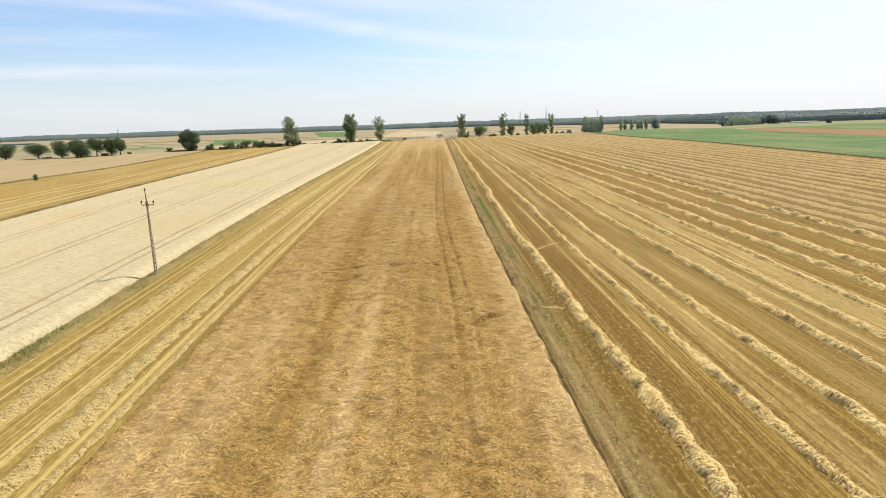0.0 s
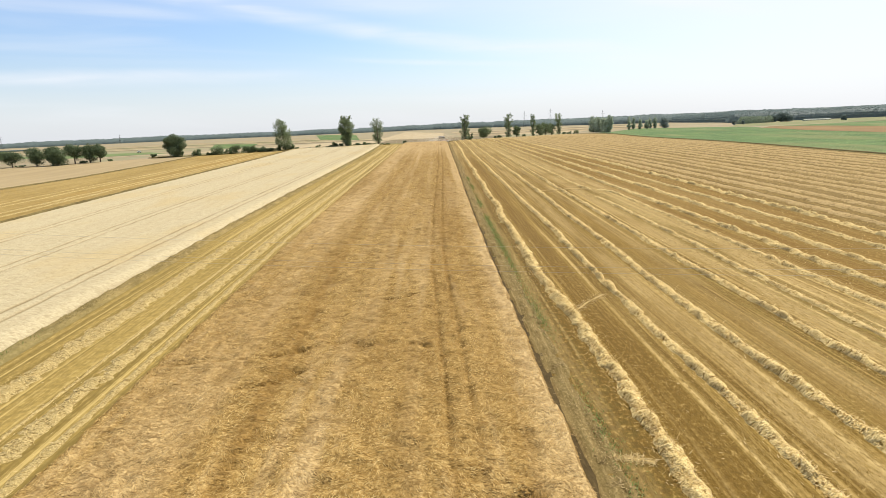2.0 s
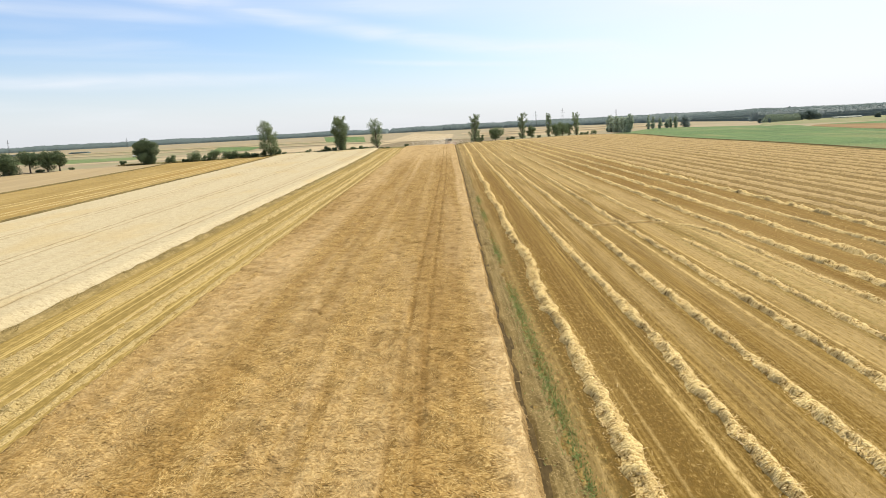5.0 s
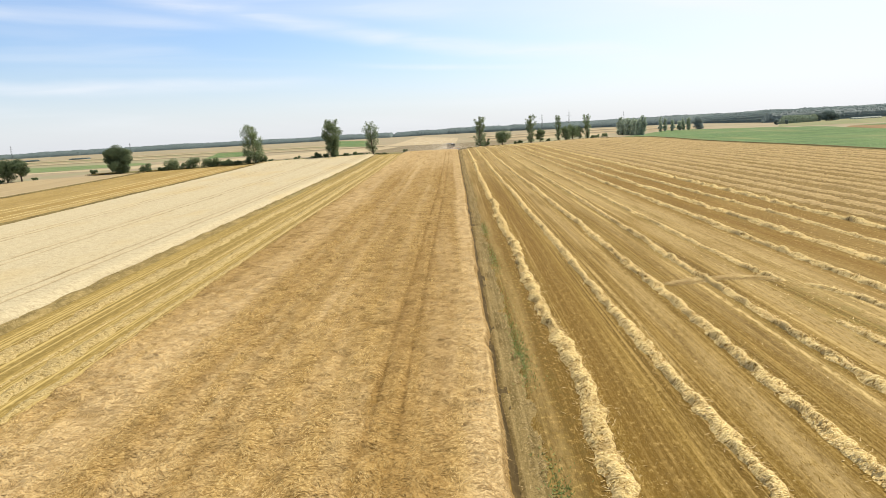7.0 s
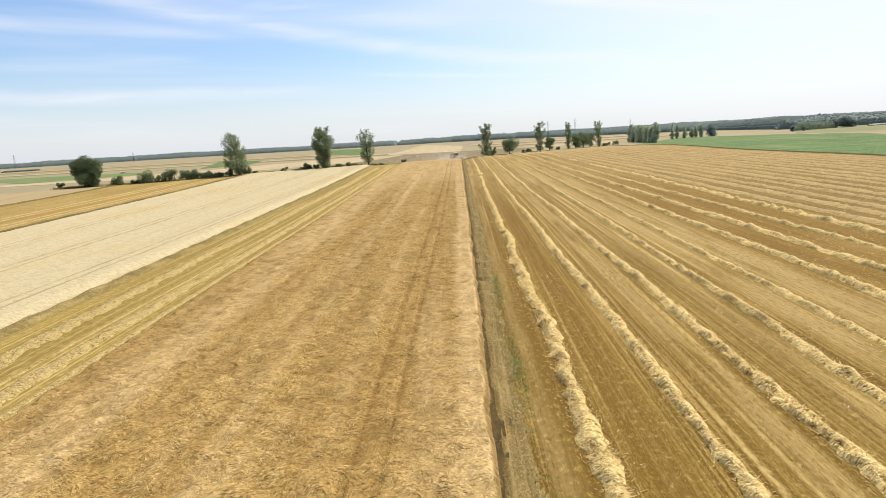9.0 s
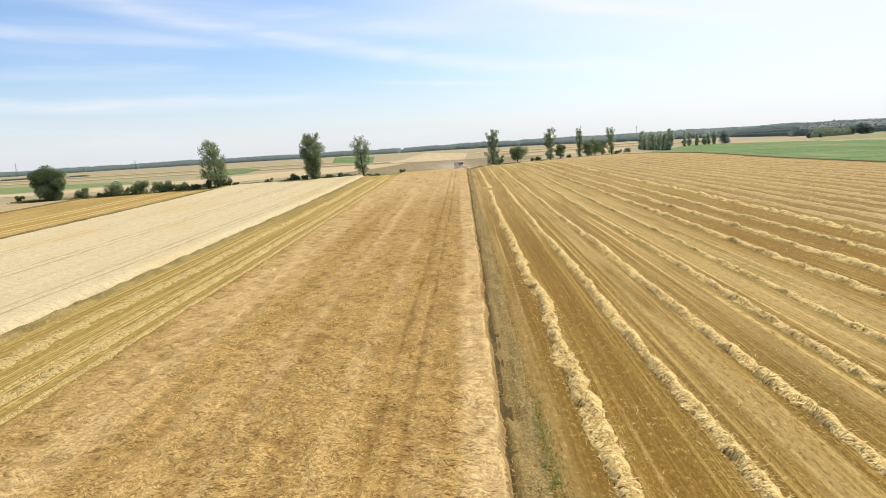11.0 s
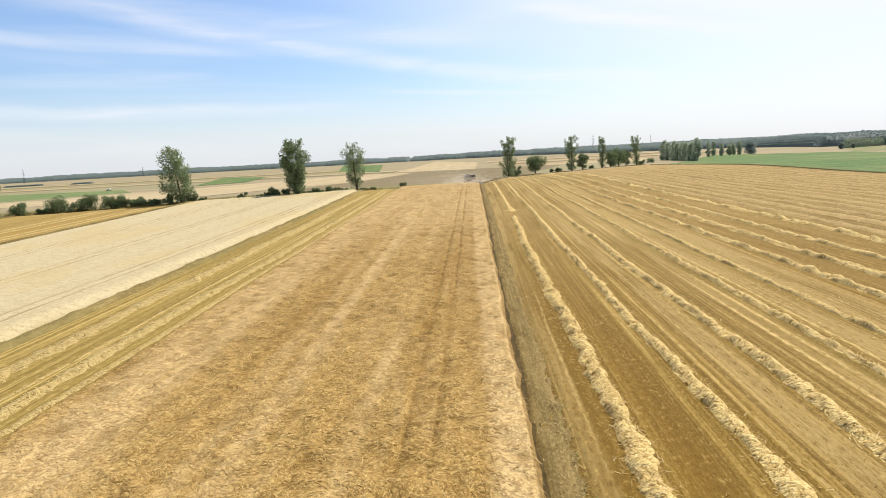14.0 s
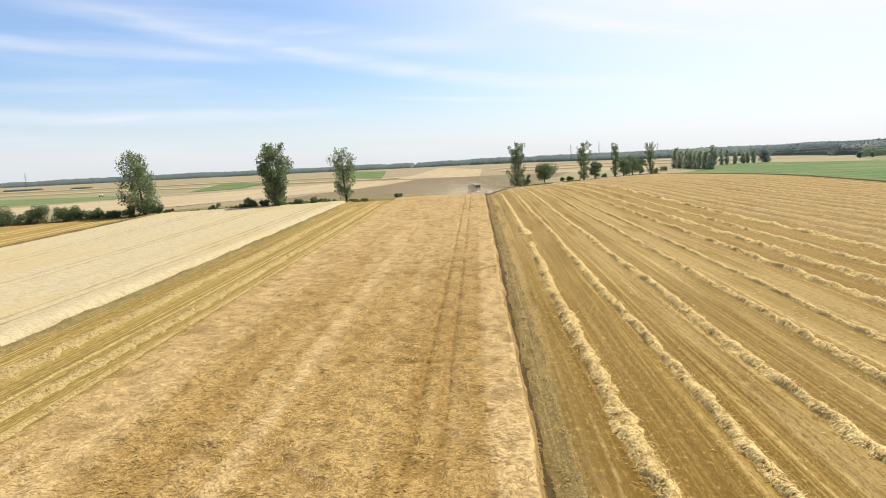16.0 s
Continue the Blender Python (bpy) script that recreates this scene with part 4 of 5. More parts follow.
for k, u0 in enumerate((-81.0, -84.2, -91.5, -95.5)):
    windrow(u0, (0.7, 0.7, 0.45, 0.4)[k], 0.1, -55, float(field_end(u0)) - 5, 1.2, 320 + 9 * k, 0, "pale straw windrow on orange stubble", 0.3, m_strip_straw)


def straw_trail(points, half, high, seed, straws, label):
    """A loose trail of straw along a line of (x, y) points."""
    p = np.array(points, float)
    d = np.r_[0, np.cumsum(np.hypot(*np.diff(p, axis=0).T))]
    t = np.arange(0, d[-1], 0.25)
    x, y = np.interp(t, d, p[:, 0]), np.interp(t, d, p[:, 1])
    tx, ty = np.gradient(x), np.gradient(y)
    l = np.hypot(tx, ty)
    nx, ny = -ty / l, tx / l
    k = np.linspace(-1, 1, 9)
    fade = np.clip(np.minimum(t, d[-1] - t) / 0.8, 0, 1) ** 0.5
    wide = half * (1 + 0.35 * vnoise(t * 0.8, t * 0, seed)) * (0.3 + 0.7 * fade)
    xx, yy = x[:, None] + nx[:, None] * k * wide[:, None], y[:, None] + ny[:, None] * k * wide[:, None]
    z = 0.06 + (1 - k**2) * high * fade[:, None] * (1 + 0.5 * vnoise(xx * 2, yy * 2, seed + 1))
    v = np.stack([xx, yy, ground_z(xx, yy) + z], -1).reshape(-1, 3)
    ob = new("straw_trail", mesh_of("straw_trail", v, grid_faces(len(t), 9), np.stack([xx, yy], -1).reshape(-1, 2), [m_windrow]))
    tagged(ob, label, "straw")
    i = rng.integers(0, len(t), straws)
    o = np.clip(rng.normal(0, 1.0, straws), -3, 3)
    o = o * np.where(half < 0.2, 3.5, 1.0)
    bx, by = x[i] + nx[i] * o * wide[i], y[i] + ny[i] * o * wide[i]
    blades("loose_straw", bx - row_shift(bx, by), by, 0.06 + np.clip(1 - o**2, 0, 1) * high * fade[i], rng.uniform(0.15, 0.45, straws), 0.04, rng.uniform(0, 0.12, straws), rng.uniform(0, 6.28, straws), b_straw, ob)


straw_trail([(23.6, 137.4), (25.4, 137.9), (27.4, 138.3), (29.4, 138.5), (31.2, 138.1), (32.6, 136.8)], 0.4, 0.06, 700, 4200, "loose straw trail curving across the stubble")
straw_trail([(12.4, 67.0), (14.0, 69.2), (16.0, 71.2)], 0.07, 0.012, 706, 320, "scattered straw beside a windrow")
straw_trail([(9.4, 47.2), (10.3, 47.0), (11.3, 46.6)], 0.06, 0.015, 709, 260, "scattered straw beside a windrow")


# ---- trees ----
def leaf_cloud(name, centres, sizes, flat, n, leaf, mat, parent, seed, core=0.2, spread=1.0, face=0.5):
    """Many small leaf blades spread through overlapping clumps."""
    r = np.random.default_rng(seed)
    c, s = np.asarray(centres, float), np.asarray(sizes, float)
    w = s**2 / (s**2).sum()
    k = r.choice(len(c), n, p=w)
    d = r.normal(size=(n, 3))
    d /= np.linalg.norm(d, axis=1)[:, None]
    rad = s[k] * (core + spread * r.random(n) ** 0.6)
    p = c[k] + d * rad[:, None] * np.array([1, 1, flat])
    a = r.normal(size=(n, 3)) + d * face
    a /= np.linalg.norm(a, axis=1)[:, None]
    b = np.cross(a, r.normal(size=(n, 3)))
    b /= np.linalg.norm(b, axis=1)[:, None]
    q = np.cross(a, b)
    ls = (leaf * r.uniform(0.6, 1.4, n))[:, None]
    v = np.stack([p - b * ls, p - q * ls * 0.55, p + b * ls, p + q * ls * 0.55], 1).reshape(-1, 3)
    ob = new(name, mesh_of(name, v, np.arange(4 * n).reshape(-1, 4), None, [mat], True))
    ob.parent = parent
    return ob


def tree(x, y, height, width, first, kind, label, seed, n=5000, leaf=0.3, lean=0.0, mat=None, name="tree", group=""):
    """kind poplar: tall clumps up a few steep stems. kind round: a broad crown on a short trunk."""
    r = random.Random(seed)
    z = float(ground_z(x, y)) - 0.25
    root = tagged(new(name), label, name.split("_")[-1], group)
    root.location = (x, y, z)
    bm = bmesh.new()
    tr = height * 0.018 + 0.12
    top = height * (0.9 if kind == "poplar" else 0.7)
    stem = [(lean * t * t * height * 0.2 + r.uniform(-1, 1) * 0.02 * height * t, r.uniform(-1, 1) * 0.02 * height * t, top * t) for t in (0, 0.12, 0.3, 0.5, 0.7, 0.88, 1)]
    tube(bm, stem, [tr * (1.25, 1, 0.85, 0.65, 0.45, 0.25, 0.1)[i] for i in range(7)], 8)
    part("trunk", bm, m_bark, root)
    centres, sizes = [], []
    limbs = 15 if kind == "poplar" else 10
    for i in range(limbs):
        t = first + (0.86 - first) * (i + r.random() * 0.6) / limbs
        at = Vector((0, 0, 0))
        for a, b, ta, tb in zip(stem, stem[1:], (0, 0.12, 0.3, 0.5, 0.7, 0.88), (0.12, 0.3, 0.5, 0.7, 0.88, 1)):
            if ta <= t * height / top <= tb:
                at = Vector(a).lerp(Vector(b), (t * height / top - ta) / (tb - ta))
        if at.z == 0:
            at = Vector(stem[-2])
        ang = i * 2.4 + r.uniform(-0.5, 0.5)
        swell = math.sin(math.pi * min(1, (t - first + 0.14) / (1.06 - first)))
        shape = 0.55 + 0.45 * swell if kind == "poplar" else 0.35 + 0.65 * swell
        out = width / 2 * shape * r.uniform(0.55, 0.85)
        up_by = (out * r.uniform(0.7, 1.3)) if kind == "poplar" else height * r.uniform(0.0, 0.1)
        end = at + Vector((math.cos(ang) * out, math.sin(ang) * out, up_by))
        bm = bmesh.new()
        tube(bm, [at, at.lerp(end, 0.5) + Vector((0, 0, -0.06 * out)), end], [tr * 0.38, tr * 0.24, tr * 0.08], 5)
        part("limb", bm, m_bark, root)
        size = width * (0.155 if kind == "poplar" else 0.21) * r.uniform(0.7, 1.3)
        for f in ((0.6, 1.0) if kind == "poplar" else (0.45, 1.0)):
            c = at.lerp(end, f)
            centres.append((c.x + r.uniform(-0.4, 0.4), c.y + r.uniform(-0.4, 0.4), min(c.z, height - size * 0.8)))
            sizes.append(size * r.uniform(0.55, 1.15))
    if kind == "poplar":
        for t in (0.72, 0.82, 0.92):
            centres.append((stem[5][0] + r.uniform(-0.8, 0.8), stem[5][1] + r.uniform(-0.8, 0.8), height * t))
            sizes.append(width * 0.2)
    else:
        centres += [(r.uniform(-1, 1) * width * 0.15, r.uniform(-1, 1) * width * 0.15, height * (0.3 + 0.16 * i)) for i in range(4)]
        sizes += [width * 0.2, width * 0.26, width * 0.25, width * 0.19]
    leaf_cloud("crown", centres, sizes, 1.25 if kind == "poplar" else 0.85, n, leaf, mat or (l_poplar if kind == "poplar" else l_round), root, seed, *((0.2, 1.0, 0.7) if kind == "poplar" else (0.5, 0.55, 3.0)))
    return root


def poplar(x, y, height, shape, label, seed, n=6000, leaf=0.24, lean=0.0, stems=1, limbs=30, clump=0.3, mat=None, group=""):
    """A tall tree whose crown follows shape, pairs of (height share, radius in metres), on steep limbs."""
    r = random.Random(seed)
    root = tagged(new("tree"), label, "tree", group)
    root.location = (x, y, float(ground_z(x, y)) - 0.25)
    ts, rs = zip(*shape)
    thick = height * 0.014 + 0.1

    def axis(t, k=0):
        side = 0.0 if stems == 1 else (k - (stems - 1) / 2) * 0.7
        bow = 0.05 * height * math.sin(t * 3.1 + seed + k)
        return Vector((lean * t + side * min(1, t * 2.2) + 0.4 * bow, 0.3 * side * t + 0.3 * bow, height * 0.96 * t))

    for k in range(stems):
        bm = bmesh.new()
        steps = [i / 9 for i in range(10)]
        tube(bm, [axis(t, k) for t in steps], [thick * (1.25 if t == 0 else 1) * (1 - 0.92 * t) / (1 + 0.35 * (stems - 1)) + 0.02 for t in steps], 7)
        part("trunk", bm, m_bark, root)
    centres, sizes = [], []
    for i in range(limbs):
        t = min(0.97, ts[0] + (1 - ts[0]) * (i + r.uniform(0, 0.9)) / limbs)
        rad = np.interp(t, ts, rs)
        foot = axis(max(0.04, t - 0.1 - 0.03 * rad * r.random()), i % stems)
        ang = i * 2.4 + r.uniform(-0.6, 0.6)
        out = rad * r.uniform(0.62, 0.98)
        tip = axis(t, i % stems) + Vector((math.cos(ang) * out, math.sin(ang) * out, r.uniform(-0.3, 0.5)))
        knee = foot.lerp(tip, 0.55) + Vector((0, 0, -0.1 * out))
        bm = bmesh.new()
        tube(bm, [foot, knee, tip], [thick * 0.34 * (1.1 - t), thick * 0.2 * (1.1 - t), 0.015], 5)
        part("limb", bm, m_bark, root)
        for f in (0.45, 0.72, 0.95):
            c = foot.lerp(tip, f)
            size = (0.35 + clump * rad * 0.55) * r.uniform(0.6, 1.25)
            centres.append((c.x + r.uniform(-0.5, 0.5), c.y + r.uniform(-0.5, 0.5), min(c.z + r.uniform(-0.4, 0.6), height - size * 0.6)))
            sizes.append(size)
    leaf_cloud("crown", centres, sizes, 1.15, n, leaf, mat or l_poplar, root, seed, 0.15, 1.45, 0.6)
    return root


def shrub(x, y, height, width, seed, label="dense green shrub on the field edge", n=0, mat=None):
    r = random.Random(seed)
    n = n or int(1300 + 60 * height * width)
    root = tagged(new("shrub"), label, "shrub", "shrubs along the field edge")
    root.location = (x, y, float(ground_z(x, y)) - 0.1)
    bm = bmesh.new()
    for i in range(4):
        a = i * 1.7 + r.random()
        tube(bm, [(0, 0, 0), (math.cos(a) * width * 0.12, math.sin(a) * width * 0.12, height * 0.4), (math.cos(a) * width * 0.3, math.sin(a) * width * 0.3, height * 0.75)], [0.07, 0.05, 0.02], 5)
    part("stems", bm, m_bark, root)
    cs = [(r.uniform(-0.42, 0.42) * width, r.uniform(-0.3, 0.3) * width, height * r.uniform(0.16, 0.72)) for _ in range(11)]
    leaf_cloud("foliage", cs, [min(width, height) * r.uniform(0.16, 0.3) for _ in cs], 0.9, n, 0.17, mat or l_round, root, seed, 0.35, 0.75, 1.6)
    return root


TALL = "tall slender poplar with an open grey-green crown"
ROW = "trees along the crest"
poplar(-78.0, 355, 17.6, ((0.08, 2.0), (0.2, 4.9), (0.36, 5.9), (0.55, 5.3), (0.7, 4.4), (0.85, 4.2), (0.95, 2.8), (1, 1.2)), "leaning broad poplar with a loose open crown", 1, 7200, 0.25, -1.2, limbs=46, clump=0.2, group=ROW)
poplar(-43.8, 361.5, 18.2, ((0.06, 2.0), (0.18, 3.3), (0.35, 3.5), (0.5, 3.6), (0.65, 4.2), (0.8, 4.0), (0.92, 2.9), (1, 1.3)), "dense dark poplar forked low down", 2, 11500, 0.24, -0.5, stems=3, limbs=48, clump=0.26, group=ROW)
poplar(-27.4, 373, 15.8, ((0.18, 2.2), (0.3, 3.6), (0.45, 3.3), (0.6, 3.5), (0.75, 3.9), (0.88, 3.6), (0.97, 2.2), (1, 1.0)), "thin open-crowned tree with a bare trunk", 3, 4000, 0.23, -0.4, limbs=34, clump=0.19, group=ROW)
poplar(28, 443, 18.8, ((0.03, 2.6), (0.15, 3.8), (0.3, 4.1), (0.45, 3.5), (0.56, 2.6), (0.7, 3.4), (0.85, 4.0), (0.95, 2.9), (1, 1.2)), TALL, 4, 5200, 0.25, stems=2, limbs=34, clump=0.17, group=ROW)
poplar(67, 505, 20.2, ((0.08, 2.2), (0.3, 2.7), (0.5, 3.0), (0.65, 3.7), (0.8, 4.6), (0.92, 4.0), (1, 1.5)), TALL, 5, 4300, 0.27, -0.6, limbs=30, clump=0.17, group=ROW)
poplar(97, 565, 20.6, ((0.08, 1.8), (0.3, 2.2), (0.55, 2.2), (0.75, 2.7), (0.9, 2.5), (1, 1.0)), TALL, 6, 3200, 0.28, limbs=26, clump=0.24, group=ROW)
poplar(126.5, 592, 21.4, ((0.1, 2.2), (0.4, 2.8), (0.6, 3.3), (0.75, 4.2), (0.88, 4.5), (0.97, 2.6), (1, 1.2)), TALL, 7, 3900, 0.28, -0.8, limbs=28, clump=0.18, group=ROW)
DARK = "round dark green tree with a short trunk"
tree(46.5, 502, 10.6, 12.0, 0.22, "round", DARK, 8, 7000, 0.26)
tree(75, 518, 11.0, 8.0, 0.15, "round", DARK, 9, 4500, 0.27)
tree(104, 572, 12.5, 11.5, 0.15, "round", DARK, 10, 5000, 0.28)
tree(112, 582, 14.0, 13.0, 0.12, "round", DARK, 11, 5000, 0.28)
tree(119, 590, 12.5, 11.0, 0.12, "round", DARK, 12, 5000, 0.28)
tree(58, 497, 2.8, 3.0, 0.05, "round", DARK, 13, 1200, 0.35)
tree(-136, 350, 13.4, 14.0, 0.06, "round", "large dense dark green tree", 14, 20000, 0.25, mat=l_dense)
GROUP = "dark green tree in a row by a farm track"
for k, (tx, ty, th, tw) in enumerate(((-203.5, 320, 8.6, 11.5), (-191.5, 320, 10.4, 10.0), (-185, 322, 10.8, 9.5), (-180.5, 319, 8.6, 10.5), (-177.5, 328, 11.0, 10.5), (-171, 330, 10.8, 10.0), (-167.5, 333, 11.0, 8.5), (-470, 690, 11, 15), (-222, 322, 9, 10), (-240, 323, 8.5, 10))):
    tree(tx, ty, th, tw, (0.42, 0.2, 0.24, 0.14, 0.4, 0.2, 0.3)[k % 7], "round", GROUP, 30 + k, 5200, 0.26, mat=l_dense, group="trees by the track")
tree(354, 907, 19.0, 18.0, 0.08, "round", "lone round tree at the edge of a green field", 50, 3400, 0.6, mat=l_wood)
for k, (tx, ty, th, tw) in enumerate(((219, 812, 21.5, 4.2), (216.5, 793, 19, 4.0), (215, 772, 20, 4.0), (212.5, 755, 18, 4.2), (211, 737, 18.5, 4.0), (208.5, 722, 17.5, 4.0), (207, 706, 17, 3.8), (204, 687, 19.8, 3.6))):
    poplar(tx, ty, th, ((0.0, tw * 0.9), (0.15, tw * 1.05), (0.5, tw), (0.75, tw * 0.85), (0.92, tw * 0.6), (1, 0.8)), "tall tree in a close clump behind the field, leaves paled for haze", 60 + k, 3000, 0.5, limbs=22, clump=0.36, mat=l_hazed, group="clump of tall trees")
for k, (tx, ty, th, tw) in enumerate(((286, 864, 19, 2.6), (294, 870, 18, 2.6), (306, 877, 15, 3.0), (319, 886, 13.5, 3.4), (325, 889, 15, 2.8), (334, 893, 17, 3.0))):
    poplar(tx, ty, th, ((0.06, tw * 0.5), (0.25, tw), (0.6, tw), (0.85, tw * 0.7), (1, 0.6)), "far tree in a row by a lane, leaves paled for haze", 80 + k, 1500, 0.55, limbs=18, clump=0.34, mat=l_hazed, group="trees by the lane")
tree(450, 892, 9.0, 6.5, 0.05, "round", "small round tree on a field edge", 95, 900, 0.7, mat=l_wood)
tree(461, 887, 7.0, 4.6, 0.05, "round", "small round tree on a field edge", 96, 900, 0.7, mat=l_wood)
for k, (tx, ty, th, tw) in enumerate(((559, 980, 14, 14), (568, 974, 17, 17), (578, 976, 16.5, 15), (588, 986, 13, 13), (600, 873, 8, 9))):
    tree(tx, ty, th, tw, 0.04, "round", "round dark tree in front of the forest", 300 + k, 2600, 0.7, mat=l_copse, group="trees before the forest")

# shrubs as x, y, height, width: the row by the stubble, under the crest trees, beyond the crest
HEDGE = ((-124.5, 350.5, 5.0, 4.6), (-113.5, 351, 5.8, 6.6), (-107.5, 351.5, 4.2, 4.0), (-118, 351, 1.8, 3.6), (-102.5, 352, 5.0, 7.0), (-98, 352.5, 4.6, 5.0), (-93.5, 353, 4.2, 4.6), (-89, 353.5, 3.4, 3.6), (-149, 352, 2.4, 4.0), (-164, 336, 1.6, 2.2), (-199, 320, 1.2, 5.0), (-174, 329, 1.8, 4.0), (-95.8, 352.6, 3.8, 4.0), (-91, 353.2, 3.0, 3.6), (-86.2, 353.8, 2.4, 3.0), (-116, 351.6, 2.2, 4.0))
CREST = ((-84.5, 354, 2.2, 2.5), (-81, 354, 3.6, 3.4), (-74.5, 355, 3.4, 3.6), (-60, 358, 2.4, 2.6), (-50.5, 360, 3.4, 3.4), (-47.5, 360.5, 2.8, 2.4), (-38, 363, 2.2, 3.0), (-35, 364, 2.6, 2.6), (-32.5, 366, 1.8, 2.6), (-12, 371, 2.0, 2.2), (-52.6, 359.6, 2.0, 2.6), (-56, 358.8, 1.2, 2.6), (-71.8, 355.6, 1.6, 3.0), (-41, 362.2, 1.4, 3.4), (-22, 370.5, 1.0, 2.4))
BEYOND = ((31.5, 446, 6.0, 3.4), (56, 505, 2.2, 2.5), (85, 540, 2.4, 3.5), (136, 612, 3.5, 3.5), (160, 690, 4, 5), (170, 700, 5, 6))
for k, (sx, sy, sh, sw) in enumerate(HEDGE + CREST + BEYOND):
    shrub(sx, sy, sh, sw, 200 + k)
shrub(-118.5, 183, 2.4, 1.7, 260, "small thin brownish shrub between two fields", 380, l_poplar)
for k, (sx, sy, sh, sw) in enumerate(((-36.6, 363.6, 1.5, 3.6), (-33.6, 365.4, 1.8, 3.8), (-30.6, 367.6, 1.5, 3.4), (-54.5, 359.2, 1.5, 3.4), (-25, 370, 1.2, 3.0), (-65, 357, 1.0, 3.2))):
    shrub(sx, sy, sh, sw, 280 + k, "low loose grey-green bush under the crest trees", 1100, l_poplar)
# rough grass under the tree line
n = 46000
t = rng.random(n)
gxs = -150 + 285 * t
gys = np.interp(gxs, [-150, -78, -27, 14, 28, 66, 135], [350, 354, 369, 373, 441, 503, 600]) + rng.normal(0, 1.6, n)
keep = rng.random(n) < np.clip(0.45 + 0.8 * vnoise(gxs * 0.12, gys * 0 + 3, 21), 0.05, 1) * np.where(gxs < -60, 1.0, 0.6)
gxs, gys = gxs[keep], gys[keep]
n = len(gxs)
rough = blades("rough_grass", gxs - row_shift(gxs, gys), gys, np.zeros(n), rng.uniform(0.2, 0.75, n), rng.uniform(0.1, 0.24, n), rng.uniform(0.2, 0.9, n), rng.uniform(0, 6.28, n), b_rough)
tagged(rough, "rough dark grass under the trees", "grass")


# ---- woods ----
def wood(name, line, depth, height, label, seed, step=4.0, leaf=1.4, per=5, mat=None, inner=None):
    """A closed forest edge along a line: an uneven canopy, shaggy with leaf clumps, falling to the ground in front."""
    r = np.random.default_rng(seed)
    line = np.array(line, float)
    seg = np.linalg.norm(np.diff(line, axis=0), axis=1)
    at = np.arange(0, seg.sum(), step)
    xs = np.interp(at, np.r_[0, np.cumsum(seg)], line[:, 0])
    ys = np.interp(at, np.r_[0, np.cumsum(seg)], line[:, 1])
    back = np.array([0, 0.03, 0.1, 0.2, 0.32, 0.45, 0.6, 0.75, 0.9, 1.0])
    up = np.array([0.0, 0.3, 0.55, 0.74, 0.86, 0.95, 1.0, 1.0, 0.95, 0.0])
    tall = height * (1 + 0.1 * vnoise(at * 0.006, at * 0, seed) + 0.07 * vnoise(at * 0.025, at * 0, seed + 1)) * np.clip(np.minimum(at, at[-1] - at) / (0.6 * height), 0.03, 1) ** 0.5
    x = xs[:, None] + depth[0] * back + r.normal(0, 0.3 * step, (len(at), len(back)))
    y = ys[:, None] + depth[1] * back + r.normal(0, 0.2 * step, (len(at), len(back)))
    rough = 1 + 0.09 * vnoise(x * 0.1, y * 0.1, seed + 2) + r.normal(0, 0.035, x.shape)
    z = ground_z(x, y) + tall[:, None] * up * rough - 0.5 * (up == 0)
    v = np.stack([x, y, z], -1)
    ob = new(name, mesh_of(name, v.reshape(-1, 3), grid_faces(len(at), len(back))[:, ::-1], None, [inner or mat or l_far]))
    tops = v[:, 1:8].reshape(-1, 3)
    leaf_cloud("foliage", tops, np.full(len(tops), height * 0.09), 0.8, len(at) * per, leaf, mat or l_far, ob, seed, 0.3, 0.8, 2.5)
    return tagged(ob, label, "forest", kind="stuff")


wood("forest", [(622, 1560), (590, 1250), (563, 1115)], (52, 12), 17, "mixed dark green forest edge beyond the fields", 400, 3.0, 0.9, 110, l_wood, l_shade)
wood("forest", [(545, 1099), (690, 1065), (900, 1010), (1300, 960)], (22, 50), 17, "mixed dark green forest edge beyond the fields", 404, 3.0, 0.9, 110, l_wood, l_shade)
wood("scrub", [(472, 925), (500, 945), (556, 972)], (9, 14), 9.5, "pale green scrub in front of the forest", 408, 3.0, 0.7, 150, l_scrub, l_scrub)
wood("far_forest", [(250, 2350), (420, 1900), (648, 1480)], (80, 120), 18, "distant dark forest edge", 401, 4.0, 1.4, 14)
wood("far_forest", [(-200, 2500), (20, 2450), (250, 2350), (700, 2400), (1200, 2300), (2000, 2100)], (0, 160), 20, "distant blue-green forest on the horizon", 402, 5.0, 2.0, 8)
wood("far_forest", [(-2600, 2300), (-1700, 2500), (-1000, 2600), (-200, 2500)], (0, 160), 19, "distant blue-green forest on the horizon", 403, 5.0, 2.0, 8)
wood("hedgerow", [(-1075, 1535), (-1000, 1560)], (4, 10), 3.6, "low dark hedge in the valley", 405, 3.0, 1.0, 8)
wood("hedgerow", [(-868, 1470), (-826, 1480)], (4, 10), 3.0, "low dark hedge in the valley", 406, 3.0, 1.0, 8)


